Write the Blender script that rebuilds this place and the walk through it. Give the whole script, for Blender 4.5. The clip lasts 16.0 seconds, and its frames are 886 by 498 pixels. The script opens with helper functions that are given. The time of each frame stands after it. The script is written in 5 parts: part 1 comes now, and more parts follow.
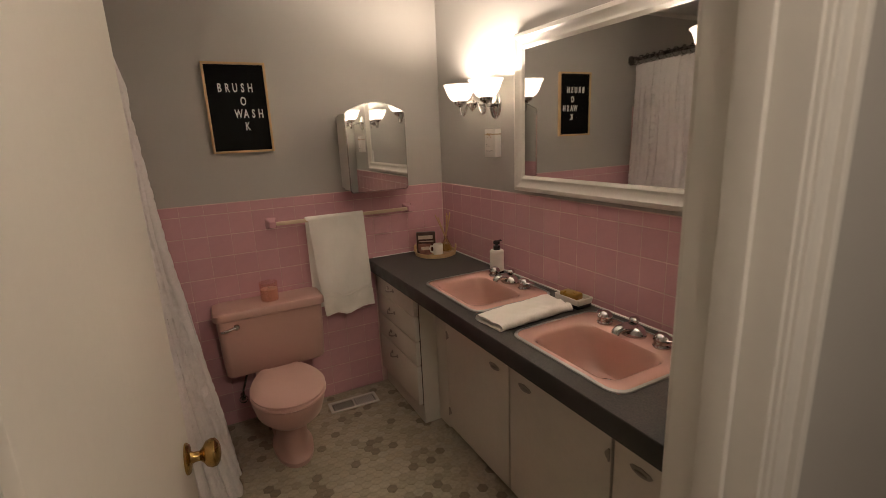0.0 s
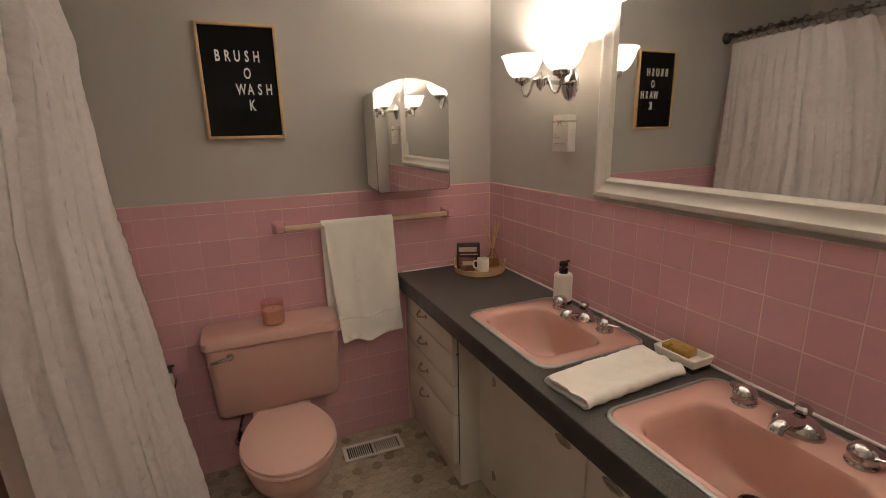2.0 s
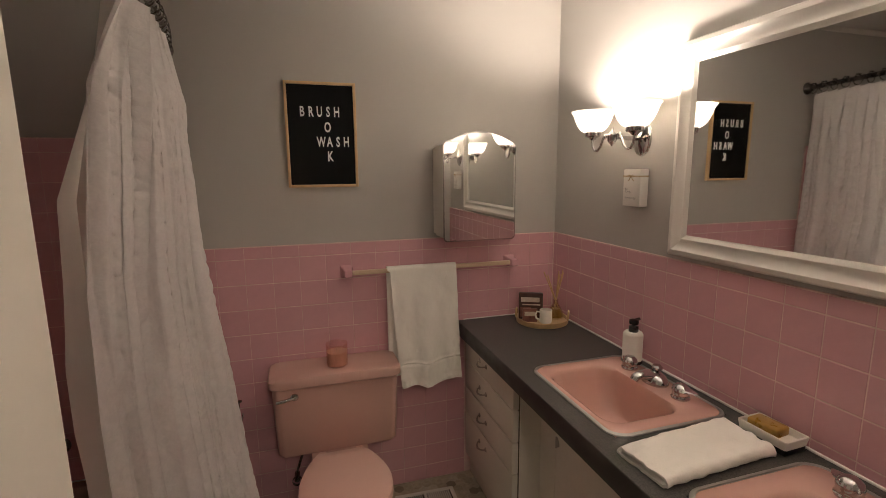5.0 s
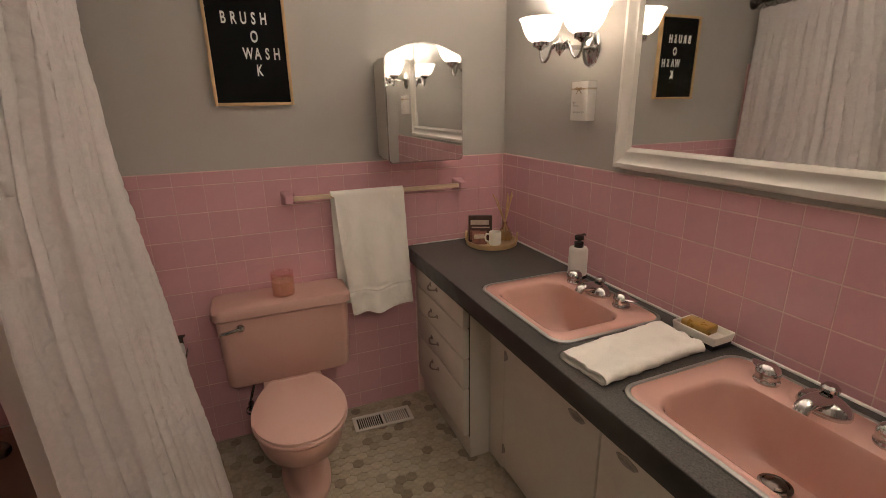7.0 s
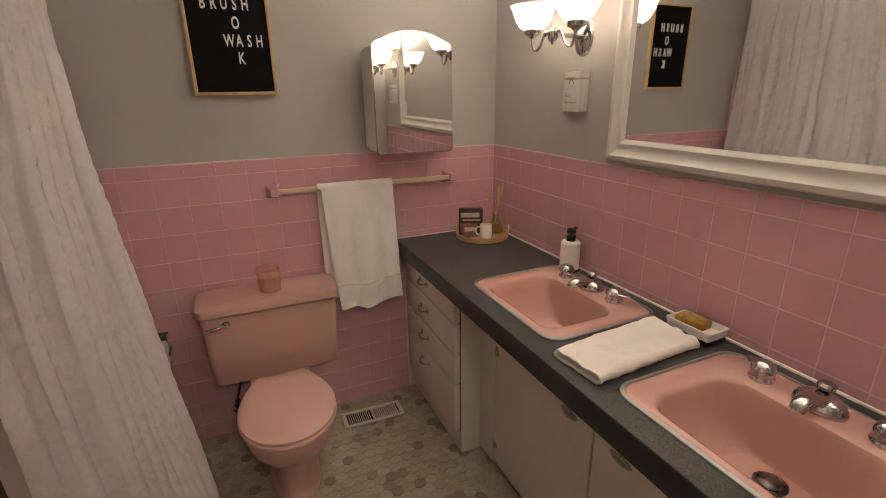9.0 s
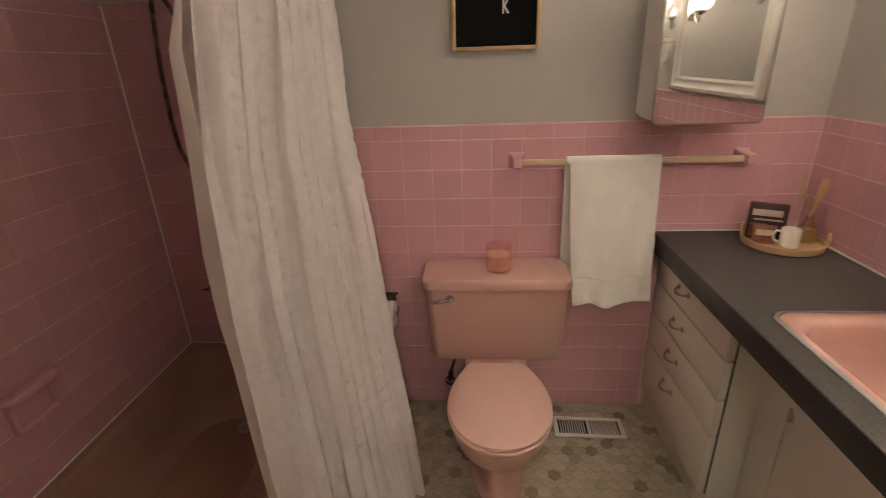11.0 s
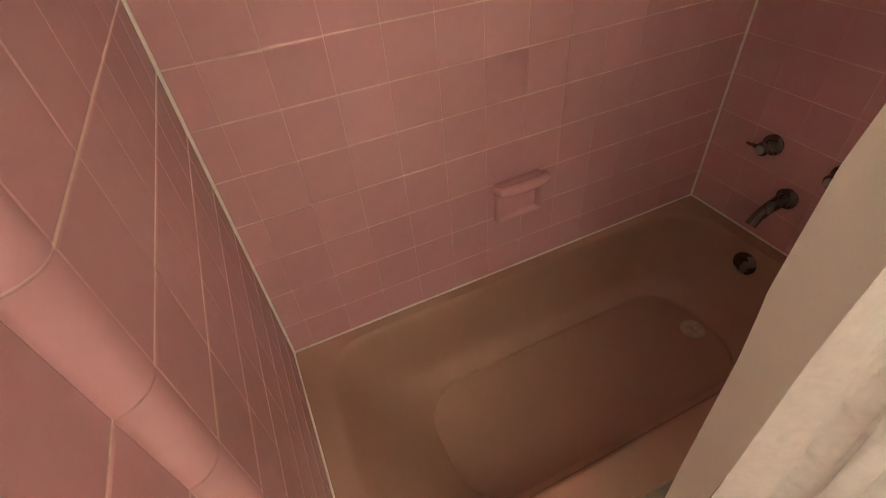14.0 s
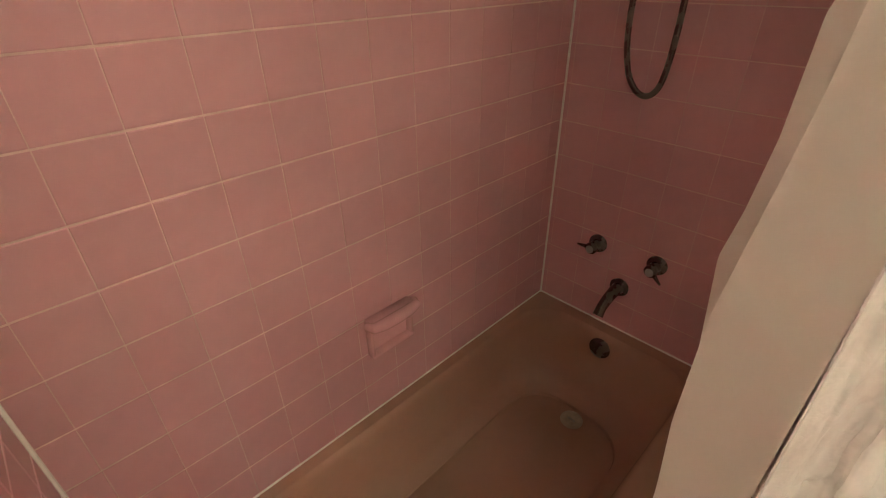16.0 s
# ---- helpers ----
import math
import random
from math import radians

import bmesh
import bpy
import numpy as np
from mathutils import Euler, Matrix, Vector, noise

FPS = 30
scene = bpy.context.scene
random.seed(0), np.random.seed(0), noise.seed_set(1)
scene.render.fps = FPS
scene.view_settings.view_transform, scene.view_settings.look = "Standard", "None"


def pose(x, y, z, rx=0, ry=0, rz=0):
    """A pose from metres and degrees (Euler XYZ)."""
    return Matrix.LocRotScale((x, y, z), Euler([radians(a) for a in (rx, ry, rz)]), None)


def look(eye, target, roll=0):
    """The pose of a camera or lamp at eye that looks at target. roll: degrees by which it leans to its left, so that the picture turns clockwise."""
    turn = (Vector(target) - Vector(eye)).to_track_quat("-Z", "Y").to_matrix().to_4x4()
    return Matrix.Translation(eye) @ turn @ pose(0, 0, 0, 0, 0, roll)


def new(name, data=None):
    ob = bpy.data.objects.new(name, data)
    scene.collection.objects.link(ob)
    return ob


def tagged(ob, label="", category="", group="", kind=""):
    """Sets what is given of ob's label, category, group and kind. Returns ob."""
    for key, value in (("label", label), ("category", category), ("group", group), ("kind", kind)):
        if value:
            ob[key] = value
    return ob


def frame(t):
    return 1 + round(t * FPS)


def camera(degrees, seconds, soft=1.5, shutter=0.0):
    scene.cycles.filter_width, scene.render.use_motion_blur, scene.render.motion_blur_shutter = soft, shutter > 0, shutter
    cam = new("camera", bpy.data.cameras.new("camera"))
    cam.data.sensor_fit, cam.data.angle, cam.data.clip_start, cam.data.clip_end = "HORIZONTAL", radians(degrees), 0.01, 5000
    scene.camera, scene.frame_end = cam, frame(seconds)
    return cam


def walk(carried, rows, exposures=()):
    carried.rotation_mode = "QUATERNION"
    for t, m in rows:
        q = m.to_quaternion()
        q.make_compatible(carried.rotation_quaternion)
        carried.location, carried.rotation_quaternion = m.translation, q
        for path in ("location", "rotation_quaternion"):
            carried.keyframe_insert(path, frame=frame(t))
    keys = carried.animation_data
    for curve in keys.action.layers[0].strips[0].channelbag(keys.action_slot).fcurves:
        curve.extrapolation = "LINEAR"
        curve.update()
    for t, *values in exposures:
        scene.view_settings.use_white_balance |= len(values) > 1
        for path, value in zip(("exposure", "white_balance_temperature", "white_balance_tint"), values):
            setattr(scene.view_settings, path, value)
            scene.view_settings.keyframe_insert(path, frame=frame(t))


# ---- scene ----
cam = camera(86.8, 16.0, soft=0.6, shutter=0.2)
PATH = [
    (0, (-1.347, -2.586, 1.492), (-0.457, -0.859, 1.02), -2.5),
    (0.5, (-1.292, -2.414, 1.47), (-0.509, -0.645, 0.96), -1.8),
    (1, (-1.202, -2.296, 1.456), (-0.554, -0.486, 0.905), -1.7),
    (1.5, (-1.167, -2.184, 1.445), (-0.497, -0.383, 0.894), -1.6),
    (2, (-1.168, -2.081, 1.457), (-0.398, -0.3, 0.973), -1.3),
    (2.5, (-1.156, -2.073, 1.498), (-0.326, -0.294, 1.121), -1.0),
    (3, (-1.158, -2.078, 1.523), (-0.347, -0.274, 1.229), -1.0),
    (3.5, (-1.18, -2.077, 1.525), (-0.475, -0.22, 1.285), -0.7),
    (4, (-1.214, -2.075, 1.527), (-0.643, -0.173, 1.287), -0.7),
    (6.5, (-1.185, -2.043, 1.447), (-0.526, -0.231, 0.913), -1.0),
    (7, (-1.172, -2.041, 1.439), (-0.443, -0.273, 0.851), -1.0),
    (7.5, (-1.172, -2.041, 1.441), (-0.395, -0.298, 0.843), -1.0),
    (8, (-1.17, -2.045, 1.445), (-0.366, -0.311, 0.859), -1.0),
    (10.5, (-1.145, -1.801, 1.428), (-0.88, 0.04, 0.694), -1.8),
    (11, (-1.177, -1.707, 1.415), (-1.318, 0.146, 0.676), -2.0),
    (11.5, (-1.145, -1.632, 1.444), (-1.74, 0.105, 0.652), -1.7),
    (12, (-1.152, -1.578, 1.424), (-2.058, -0.052, 0.502), -1.7),
    (12.3, (-1.238, -1.514, 1.371), (-2.268, -0.146, 0.338), -2.7),
    (12.5, (-1.311, -1.447, 1.338), (-2.393, -0.204, 0.205), -0.3),
    (13, (-1.474, -1.324, 1.281), (-2.61, -0.445, -0.111), -0.4),
    (13.5, (-1.531, -1.27, 1.241), (-2.772, -0.621, -0.187), -2.9),
    (14, (-1.572, -1.275, 1.303), (-2.959, -0.737, -0.034), -5.8),
    (14.5, (-1.576, -1.285, 1.346), (-3.042, -0.705, 0.116), -5.3),
    (15, (-1.641, -1.292, 1.349), (-3.017, -0.488, 0.14), -2.3),
    (15.5, (-1.674, -1.274, 1.339), (-2.958, -0.29, 0.163), -1.5),
    (16, (-1.68, -1.255, 1.348), (-2.903, -0.062, 0.308), -0.8),
]
EXPOSURES = [(0, 0.03, 6750, 11), (1.0, -0.20, 6700, 11), (1.5, 0.16, 6600, 10), (2.0, 0.28, 6550, 10), (3.5, -0.03, 6550, 11), (6.5, 0.36, 6500, 11), (8.2, 0.43, 6500, 11), (10.5, 0.72, 6500, 10), (12.0, 0.82, 6550, 9), (13.0, 1.40, 6850, 9), (14.0, 1.70, 7000, 4), (16.0, 1.78, 6900, -1)]
walk(cam, [(t, look(eye, target, roll)) for t, eye, target, roll in PATH], EXPOSURES)

# ---- light, world and exposure ----
world = bpy.data.worlds.new("world")
scene.world = world
world.use_nodes = True
world.node_tree.nodes["Background"].inputs[0].default_value = (0.02, 0.02, 0.022, 1)
world.node_tree.nodes["Background"].inputs[1].default_value = 0.05
BULB_GLOW = 850.0
HALL_GLOW = 38.0
scene.view_settings.exposure = 0.0


# ---- materials ----
def material(name, color, rough=0.5, metal=0.0, vary=0.12, scale=8.0, fine=90.0, bump=0.05, island=0.0, coat=0.0, spec=0.5):
    """A surface with colour variation at two scales, fine relief and, where asked, piece-by-piece variation."""
    m = bpy.data.materials.new(name)
    m.use_nodes = True
    nt = m.node_tree
    n, l = nt.nodes, nt.links
    b = n["Principled BSDF"]
    b.inputs["Metallic"].default_value = metal
    b.inputs["Coat Weight"].default_value = coat
    b.inputs["Coat Roughness"].default_value = 0.08
    b.inputs["Specular IOR Level"].default_value = spec
    tc = n.new("ShaderNodeTexCoord")
    big, small = n.new("ShaderNodeTexNoise"), n.new("ShaderNodeTexNoise")
    big.inputs["Scale"].default_value, small.inputs["Scale"].default_value = scale, fine
    big.inputs["Detail"].default_value, small.inputs["Detail"].default_value = 4, 3
    l.new(tc.outputs["Object"], big.inputs["Vector"])
    l.new(tc.outputs["Object"], small.inputs["Vector"])
    add = n.new("ShaderNodeMath")
    add.operation = "MULTIPLY_ADD"
    l.new(small.outputs["Fac"], add.inputs[0])
    add.inputs[1].default_value = 0.35
    l.new(big.outputs["Fac"], add.inputs[2])
    fac = add.outputs[0]
    if island:
        oi = n.new("ShaderNodeObjectInfo")
        ge = n.new("ShaderNodeNewGeometry")
        s = n.new("ShaderNodeMath")
        s.operation = "ADD"
        l.new(oi.outputs["Random"], s.inputs[0])
        l.new(ge.outputs["Random Per Island"], s.inputs[1])
        fr = n.new("ShaderNodeMath")
        fr.operation = "FRACT"
        l.new(s.outputs[0], fr.inputs[0])
        mi = n.new("ShaderNodeMath")
        mi.operation = "MULTIPLY_ADD"
        l.new(fr.outputs[0], mi.inputs[0])
        mi.inputs[1].default_value = island
        l.new(fac, mi.inputs[2])
        fac = mi.outputs[0]
    mr = n.new("ShaderNodeMapRange")
    top = 1.0 + island
    mr.inputs[1].default_value, mr.inputs[2].default_value = 0.35, top
    mr.inputs[3].default_value, mr.inputs[4].default_value = 1 - vary, 1 + vary * 0.6
    l.new(fac, mr.inputs[0])
    mul = n.new("ShaderNodeVectorMath")
    mul.operation = "SCALE"
    mul.inputs[0].default_value = color
    l.new(mr.outputs[0], mul.inputs["Scale"])
    l.new(mul.outputs[0], b.inputs["Base Color"])
    rr = n.new("ShaderNodeMapRange")
    rr.inputs[1].default_value, rr.inputs[2].default_value = 0.3, 0.7
    rr.inputs[3].default_value, rr.inputs[4].default_value = rough * 0.85, min(1, rough * 1.15)
    l.new(big.outputs["Fac"], rr.inputs[0])
    l.new(rr.outputs[0], b.inputs["Roughness"])
    if bump:
        bp = n.new("ShaderNodeBump")
        bp.inputs["Strength"].default_value = bump
        bp.inputs["Distance"].default_value = 0.002
        l.new(small.outputs["Fac"], bp.inputs["Height"])
        l.new(bp.outputs[0], b.inputs["Normal"])
    return m


M_PAINT = material("grey wall paint", (0.490, 0.469, 0.434), 0.62, vary=0.05, scale=1.5, fine=160, bump=0.06, spec=0.3)
M_CEIL = material("white ceiling paint", (0.80, 0.79, 0.76), 0.8, vary=0.04, scale=1.5, fine=120, bump=0.06, spec=0.2)
M_TRIM = material("white trim paint", (0.76, 0.73, 0.67), 0.38, vary=0.05, scale=3, fine=60, bump=0.03)
M_DOOR = material("cream door paint", (0.78, 0.74, 0.66), 0.42, vary=0.05, scale=2, fine=70, bump=0.03)
M_TILE = material("pink glazed tile", (0.69, 0.385, 0.415), 0.20, vary=0.10, scale=5, fine=40, bump=0.015, island=0.35, coat=0.25)
M_GROUT = material("pale grout", (0.77, 0.56, 0.52), 0.85, vary=0.3, scale=12, fine=150, bump=0.15, spec=0.2)
M_CAULK = material("white caulk", (0.86, 0.83, 0.79), 0.5, vary=0.12, scale=20, fine=120, bump=0.05)
M_PORC = material("pink porcelain", (0.68, 0.405, 0.340), 0.16, vary=0.05, scale=3, fine=40, bump=0.0, coat=0.5)
M_TUB = material("tan pink enamel", (0.47, 0.290, 0.222), 0.24, vary=0.08, scale=3, fine=40, bump=0.0, coat=0.3)
M_SEAT = material("pink seat plastic", (0.74, 0.472, 0.405), 0.3, vary=0.04, scale=4, fine=60, bump=0.01)
M_TOILET = material("darker pink porcelain", (0.62, 0.382, 0.322), 0.33, vary=0.04, scale=3, fine=40, bump=0.0)
# near-black brown that paints shade into the vanity's joints
M_GAPSHADE = material("dark gap shade", (0.10, 0.07, 0.045), 0.8, vary=0.2, scale=20, bump=0.05)
M_REED = material("tan reed", (0.66, 0.43, 0.21), 0.7, vary=0.2, scale=60, bump=0.05)
M_COUNTER = material("dark grey laminate", (0.080, 0.077, 0.070), 0.45, vary=0.95, scale=240, fine=620, bump=0.04)
M_EDGE = material("near black laminate edge", (0.034, 0.031, 0.028), 0.42, vary=0.25, scale=20, fine=200, bump=0.03)
M_CAB = material("off-white cabinet paint", (0.78, 0.735, 0.65), 0.42, vary=0.08, scale=4, fine=50, bump=0.03)
M_GAP = material("dark gap", (0.03, 0.025, 0.02), 0.9, vary=0.2, bump=0)
M_CHROME = material("chrome", (0.562, 0.554, 0.547), 0.10, 1.0, vary=0.05, bump=0)
M_STEEL = material("brushed steel", (0.435, 0.424, 0.409), 0.44, 1.0, vary=0.10, scale=20, bump=0.02)
M_NICKEL = material("tarnished nickel", (0.46, 0.43, 0.38), 0.40, 1.0, vary=0.3, scale=30, bump=0.02)
M_BRASS = material("antique brass", (0.48, 0.31, 0.11), 0.22, 1.0, vary=0.25, scale=25, bump=0.02)
M_BRONZE = material("dark bronze", (0.19, 0.165, 0.15), 0.27, 1.0, vary=0.25, scale=25, bump=0.02)
M_MIRROR = material("mirror", (0.88, 0.89, 0.88), 0.02, 1.0, vary=0.01, bump=0)
M_TOWEL = material("white terry cloth", (0.93, 0.90, 0.83), 0.95, vary=0.05, scale=10, fine=190, bump=0.6, spec=0.1)
M_WOOD = material("pale wood", (0.66, 0.45, 0.23), 0.45, vary=0.25, scale=14, fine=120, bump=0.06)
M_BARWOOD = material("cream wooden bar", (0.70, 0.55, 0.38), 0.45, vary=0.15, scale=14, fine=120, bump=0.05)
M_BLACK = material("black felt", (0.012, 0.012, 0.012), 0.9, vary=0.25, scale=10, fine=300, bump=0.1, spec=0.1)
M_BLKPL = material("black plastic", (0.015, 0.014, 0.014), 0.28, vary=0.1, bump=0.01)
M_WHITE = material("white plastic", (0.82, 0.80, 0.76), 0.4, vary=0.04, bump=0.01)
M_CERAM = material("matt white ceramic", (0.84, 0.81, 0.74), 0.5, vary=0.06, scale=10, bump=0.02)
M_SOAP = material("amber soap", (0.42, 0.24, 0.045), 0.3, vary=0.2, scale=40, bump=0.05)
M_WAX = material("pink wax", (0.74, 0.47, 0.36), 0.5, vary=0.06, bump=0.02)
M_PAPER = material("white tissue paper", (0.82, 0.80, 0.77), 0.95, vary=0.05, fine=200, bump=0.2, spec=0.1)
M_CARD = material("white painted wood block", (0.78, 0.75, 0.70), 0.6, vary=0.06, bump=0.04)
M_TWINE = material("jute twine", (0.42, 0.29, 0.14), 0.9, vary=0.3, fine=300, bump=0.4)
M_INK = material("grey ink", (0.25, 0.24, 0.23), 0.8, vary=0.1, bump=0)
M_PKG = material("dark brown packet", (0.07, 0.03, 0.022), 0.35, vary=0.4, scale=40, bump=0.02)
M_PKGART = material("cream print", (0.62, 0.52, 0.42), 0.5, vary=0.3, scale=60, bump=0)
M_PKGRED = material("red print", (0.27, 0.11, 0.08), 0.5, vary=0.5, scale=60, bump=0)
M_WORN = material("worn plated brass", (0.52, 0.44, 0.34), 0.5, 0.35, vary=0.3, scale=40, bump=0.03)
M_FLOOR = material("beige vinyl joint", (0.46, 0.400, 0.300), 0.5, vary=0.18, scale=5, fine=120, bump=0.05)
M_HALL = material("hall carpet", (0.32, 0.27, 0.22), 0.95, vary=0.2, scale=10, fine=300, bump=0.4)


def ramp_material(name, stops, rough, bump):
    """Hexagon pieces that each take one of several tones."""
    m = bpy.data.materials.new(name)
    m.use_nodes = True
    n, l = m.node_tree.nodes, m.node_tree.links
    b = n["Principled BSDF"]
    oi, ge, s, fr = n.new("ShaderNodeObjectInfo"), n.new("ShaderNodeNewGeometry"), n.new("ShaderNodeMath"), n.new("ShaderNodeMath")
    fr.operation = "FRACT"
    l.new(oi.outputs["Random"], s.inputs[0])
    l.new(ge.outputs["Random Per Island"], s.inputs[1])
    l.new(s.outputs[0], fr.inputs[0])
    cr = n.new("ShaderNodeValToRGB")
    cr.color_ramp.interpolation = "LINEAR"
    while len(cr.color_ramp.elements) < len(stops):
        cr.color_ramp.elements.new(0.5)
    for e, (p, c) in zip(cr.color_ramp.elements, stops):
        e.position, e.color = p, (*c, 1)
    l.new(fr.outputs[0], cr.inputs[0])
    tc, big = n.new("ShaderNodeTexCoord"), n.new("ShaderNodeTexNoise")
    big.inputs["Scale"].default_value, big.inputs["Detail"].default_value = 60, 5
    l.new(tc.outputs["Object"], big.inputs["Vector"])
    mr = n.new("ShaderNodeMapRange")
    mr.inputs[1].default_value, mr.inputs[2].default_value, mr.inputs[3].default_value, mr.inputs[4].default_value = 0.3, 0.7, 0.82, 1.1
    l.new(big.outputs["Fac"], mr.inputs[0])
    mul = n.new("ShaderNodeVectorMath")
    mul.operation = "SCALE"
    l.new(cr.outputs[0], mul.inputs[0])
    l.new(mr.outputs[0], mul.inputs["Scale"])
    l.new(mul.outputs[0], b.inputs["Base Color"])
    b.inputs["Roughness"].default_value = rough
    bp = n.new("ShaderNodeBump")
    bp.inputs["Strength"].default_value, bp.inputs["Distance"].default_value = bump, 0.002
    l.new(big.outputs["Fac"], bp.inputs["Height"])
    l.new(bp.outputs[0], b.inputs["Normal"])
    return m


M_HEX = ramp_material("vinyl hexagon", [(0.0, (0.235, 0.195, 0.140)), (0.10, (0.28, 0.235, 0.165)), (0.16, (0.40, 0.345, 0.245)), (0.42, (0.455, 0.395, 0.290)), (0.62, (0.485, 0.415, 0.300)), (0.80, (0.475, 0.430, 0.335)), (1.0, (0.535, 0.470, 0.360))], 0.40, 0.10)


def cloth_material(name, color, through_light, bump, scale, creased=0.0):
    """Thin woven cloth that lets some light through."""
    m = bpy.data.materials.new(name)
    m.use_nodes = True
    n, l = m.node_tree.nodes, m.node_tree.links
    b, out = n["Principled BSDF"], n["Material Output"]
    tc, nz = n.new("ShaderNodeTexCoord"), n.new("ShaderNodeTexNoise")
    nz.inputs["Scale"].default_value, nz.inputs["Detail"].default_value = scale, 6
    nz.inputs["Distortion"].default_value = 1.2
    l.new(tc.outputs["Object"], nz.inputs["Vector"])
    mr = n.new("ShaderNodeMapRange")
    mr.inputs[1].default_value, mr.inputs[2].default_value, mr.inputs[3].default_value, mr.inputs[4].default_value = 0.3, 0.7, 0.9, 1.04
    l.new(nz.outputs["Fac"], mr.inputs[0])
    mul = n.new("ShaderNodeVectorMath")
    mul.operation = "SCALE"
    mul.inputs[0].default_value = color
    l.new(mr.outputs[0], mul.inputs["Scale"])
    l.new(mul.outputs[0], b.inputs["Base Color"])
    b.inputs["Roughness"].default_value = 0.55
    b.inputs["Specular IOR Level"].default_value = 0.35
    bp = n.new("ShaderNodeBump")
    bp.inputs["Strength"].default_value, bp.inputs["Distance"].default_value = bump, 0.010
    l.new(nz.outputs["Fac"], bp.inputs["Height"])
    if creased:
        # sharp little creases, longer across the cloth than down it
        mp, n2, ab, b2 = n.new("ShaderNodeMapping"), n.new("ShaderNodeTexNoise"), n.new("ShaderNodeMath"), n.new("ShaderNodeBump")
        mp.inputs["Scale"].default_value = (1.0, 1.0, 1.7)
        n2.inputs["Scale"].default_value, n2.inputs["Detail"].default_value, n2.inputs["Distortion"].default_value = 15.0, 3.0, 1.6
        l.new(tc.outputs["Object"], mp.inputs["Vector"])
        l.new(mp.outputs[0], n2.inputs["Vector"])
        ab.operation = "PINGPONG"
        ab.inputs[1].default_value = 0.12
        l.new(n2.outputs["Fac"], ab.inputs[0])
        b2.inputs["Strength"].default_value, b2.inputs["Distance"].default_value = creased, 0.035
        l.new(ab.outputs[0], b2.inputs["Height"])
        l.new(b2.outputs[0], bp.inputs["Normal"])
    l.new(bp.outputs[0], b.inputs["Normal"])
    tr, mix = n.new("ShaderNodeBsdfTranslucent"), n.new("ShaderNodeMixShader")
    tr.inputs["Color"].default_value = (*color, 1)
    mix.inputs[0].default_value = through_light
    l.new(b.outputs[0], mix.inputs[1])
    l.new(tr.outputs[0], mix.inputs[2])
    l.new(mix.outputs[0], out.inputs[0])
    return m


M_CURTAIN = cloth_material("white crinkled curtain cloth", (0.94, 0.905, 0.89), 0.40, 0.03, 60, 0.20)
M_LINER = cloth_material("smooth liner cloth", (0.88, 0.85, 0.80), 0.85, 0.05, 8)
M_SHADE = cloth_material("frosted white glass", (0.95, 0.93, 0.88), 0.68, 0.05, 14)


def glass_material(name, color, rough):
    """Thin glass: clear straight through, with a light gloss."""
    m = bpy.data.materials.new(name)
    m.use_nodes = True
    n, l = m.node_tree.nodes, m.node_tree.links
    tr, gl, mix = n.new("ShaderNodeBsdfTransparent"), n.new("ShaderNodeBsdfGlossy"), n.new("ShaderNodeMixShader")
    tr.inputs["Color"].default_value = (*color, 1)
    gl.inputs["Roughness"].default_value = rough
    mix.inputs[0].default_value = 0.07
    l.new(tr.outputs[0], mix.inputs[1])
    l.new(gl.outputs[0], mix.inputs[2])
    l.new(mix.outputs[0], n["Material Output"].inputs[0])
    return m


M_GLASSP = glass_material("pink tinted glass", (0.985, 0.90, 0.87), 0.05)
M_GLASS = glass_material("clear glass", (0.93, 0.90, 0.84), 0.05)


def glow_material(name, color, strength):
    m = bpy.data.materials.new(name)
    m.use_nodes = True
    n, l = m.node_tree.nodes, m.node_tree.links
    e = n.new("ShaderNodeEmission")
    e.inputs[0].default_value, e.inputs[1].default_value = (*color, 1), strength
    l.new(e.outputs[0], n["Material Output"].inputs[0])
    return m


M_BULB = glow_material("lit bulb", (1.0, 0.85, 0.735), BULB_GLOW)
M_HALLGLOW = glow_material("lit opal glass", (1.0, 0.85, 0.72), HALL_GLOW)


# ---- mesh helpers ----
def part(name, bm, mat, parent=None, label="", smooth=True):
    """Links a bmesh as one mesh object under a thing or a part."""
    bmesh.ops.recalc_face_normals(bm, faces=bm.faces)
    me = bpy.data.meshes.new(name)
    bm.to_mesh(me)
    bm.free()
    for p in me.polygons:
        p.use_smooth = smooth
    me.materials.append(mat)
    if smooth:
        me.set_sharp_from_angle(angle=radians(38))
    ob = new(name, me)
    if parent is not None:
        ob.parent = parent
    if label:
        ob["label"] = label
    return ob


def thing(name, x, y, z, label, category, rz=0.0, group=""):
    ob = new(name)
    ob.empty_display_size = 0.05
    ob.matrix_basis = pose(x, y, z, 0, 0, rz)
    return tagged(ob, label, category, group)


def box(x0, x1, y0, y1, z0, z1, bevel=0.0, seg=2, bm=None):
    own = bmesh.new()
    m = Matrix.Translation(((x0 + x1) / 2, (y0 + y1) / 2, (z0 + z1) / 2)) @ Matrix.Diagonal((abs(x1 - x0), abs(y1 - y0), abs(z1 - z0), 1))
    bmesh.ops.create_cube(own, size=1, matrix=m)
    if bevel:
        bmesh.ops.bevel(own, geom=own.edges[:], offset=bevel, segments=seg, profile=0.5, affect="EDGES")
    return merge(bm, own)


def merge(bm, own):
    if bm is None:
        return own
    me = bpy.data.meshes.new("tmp")
    own.to_mesh(me)
    own.free()
    bm.from_mesh(me)
    bpy.data.meshes.remove(me)
    return bm


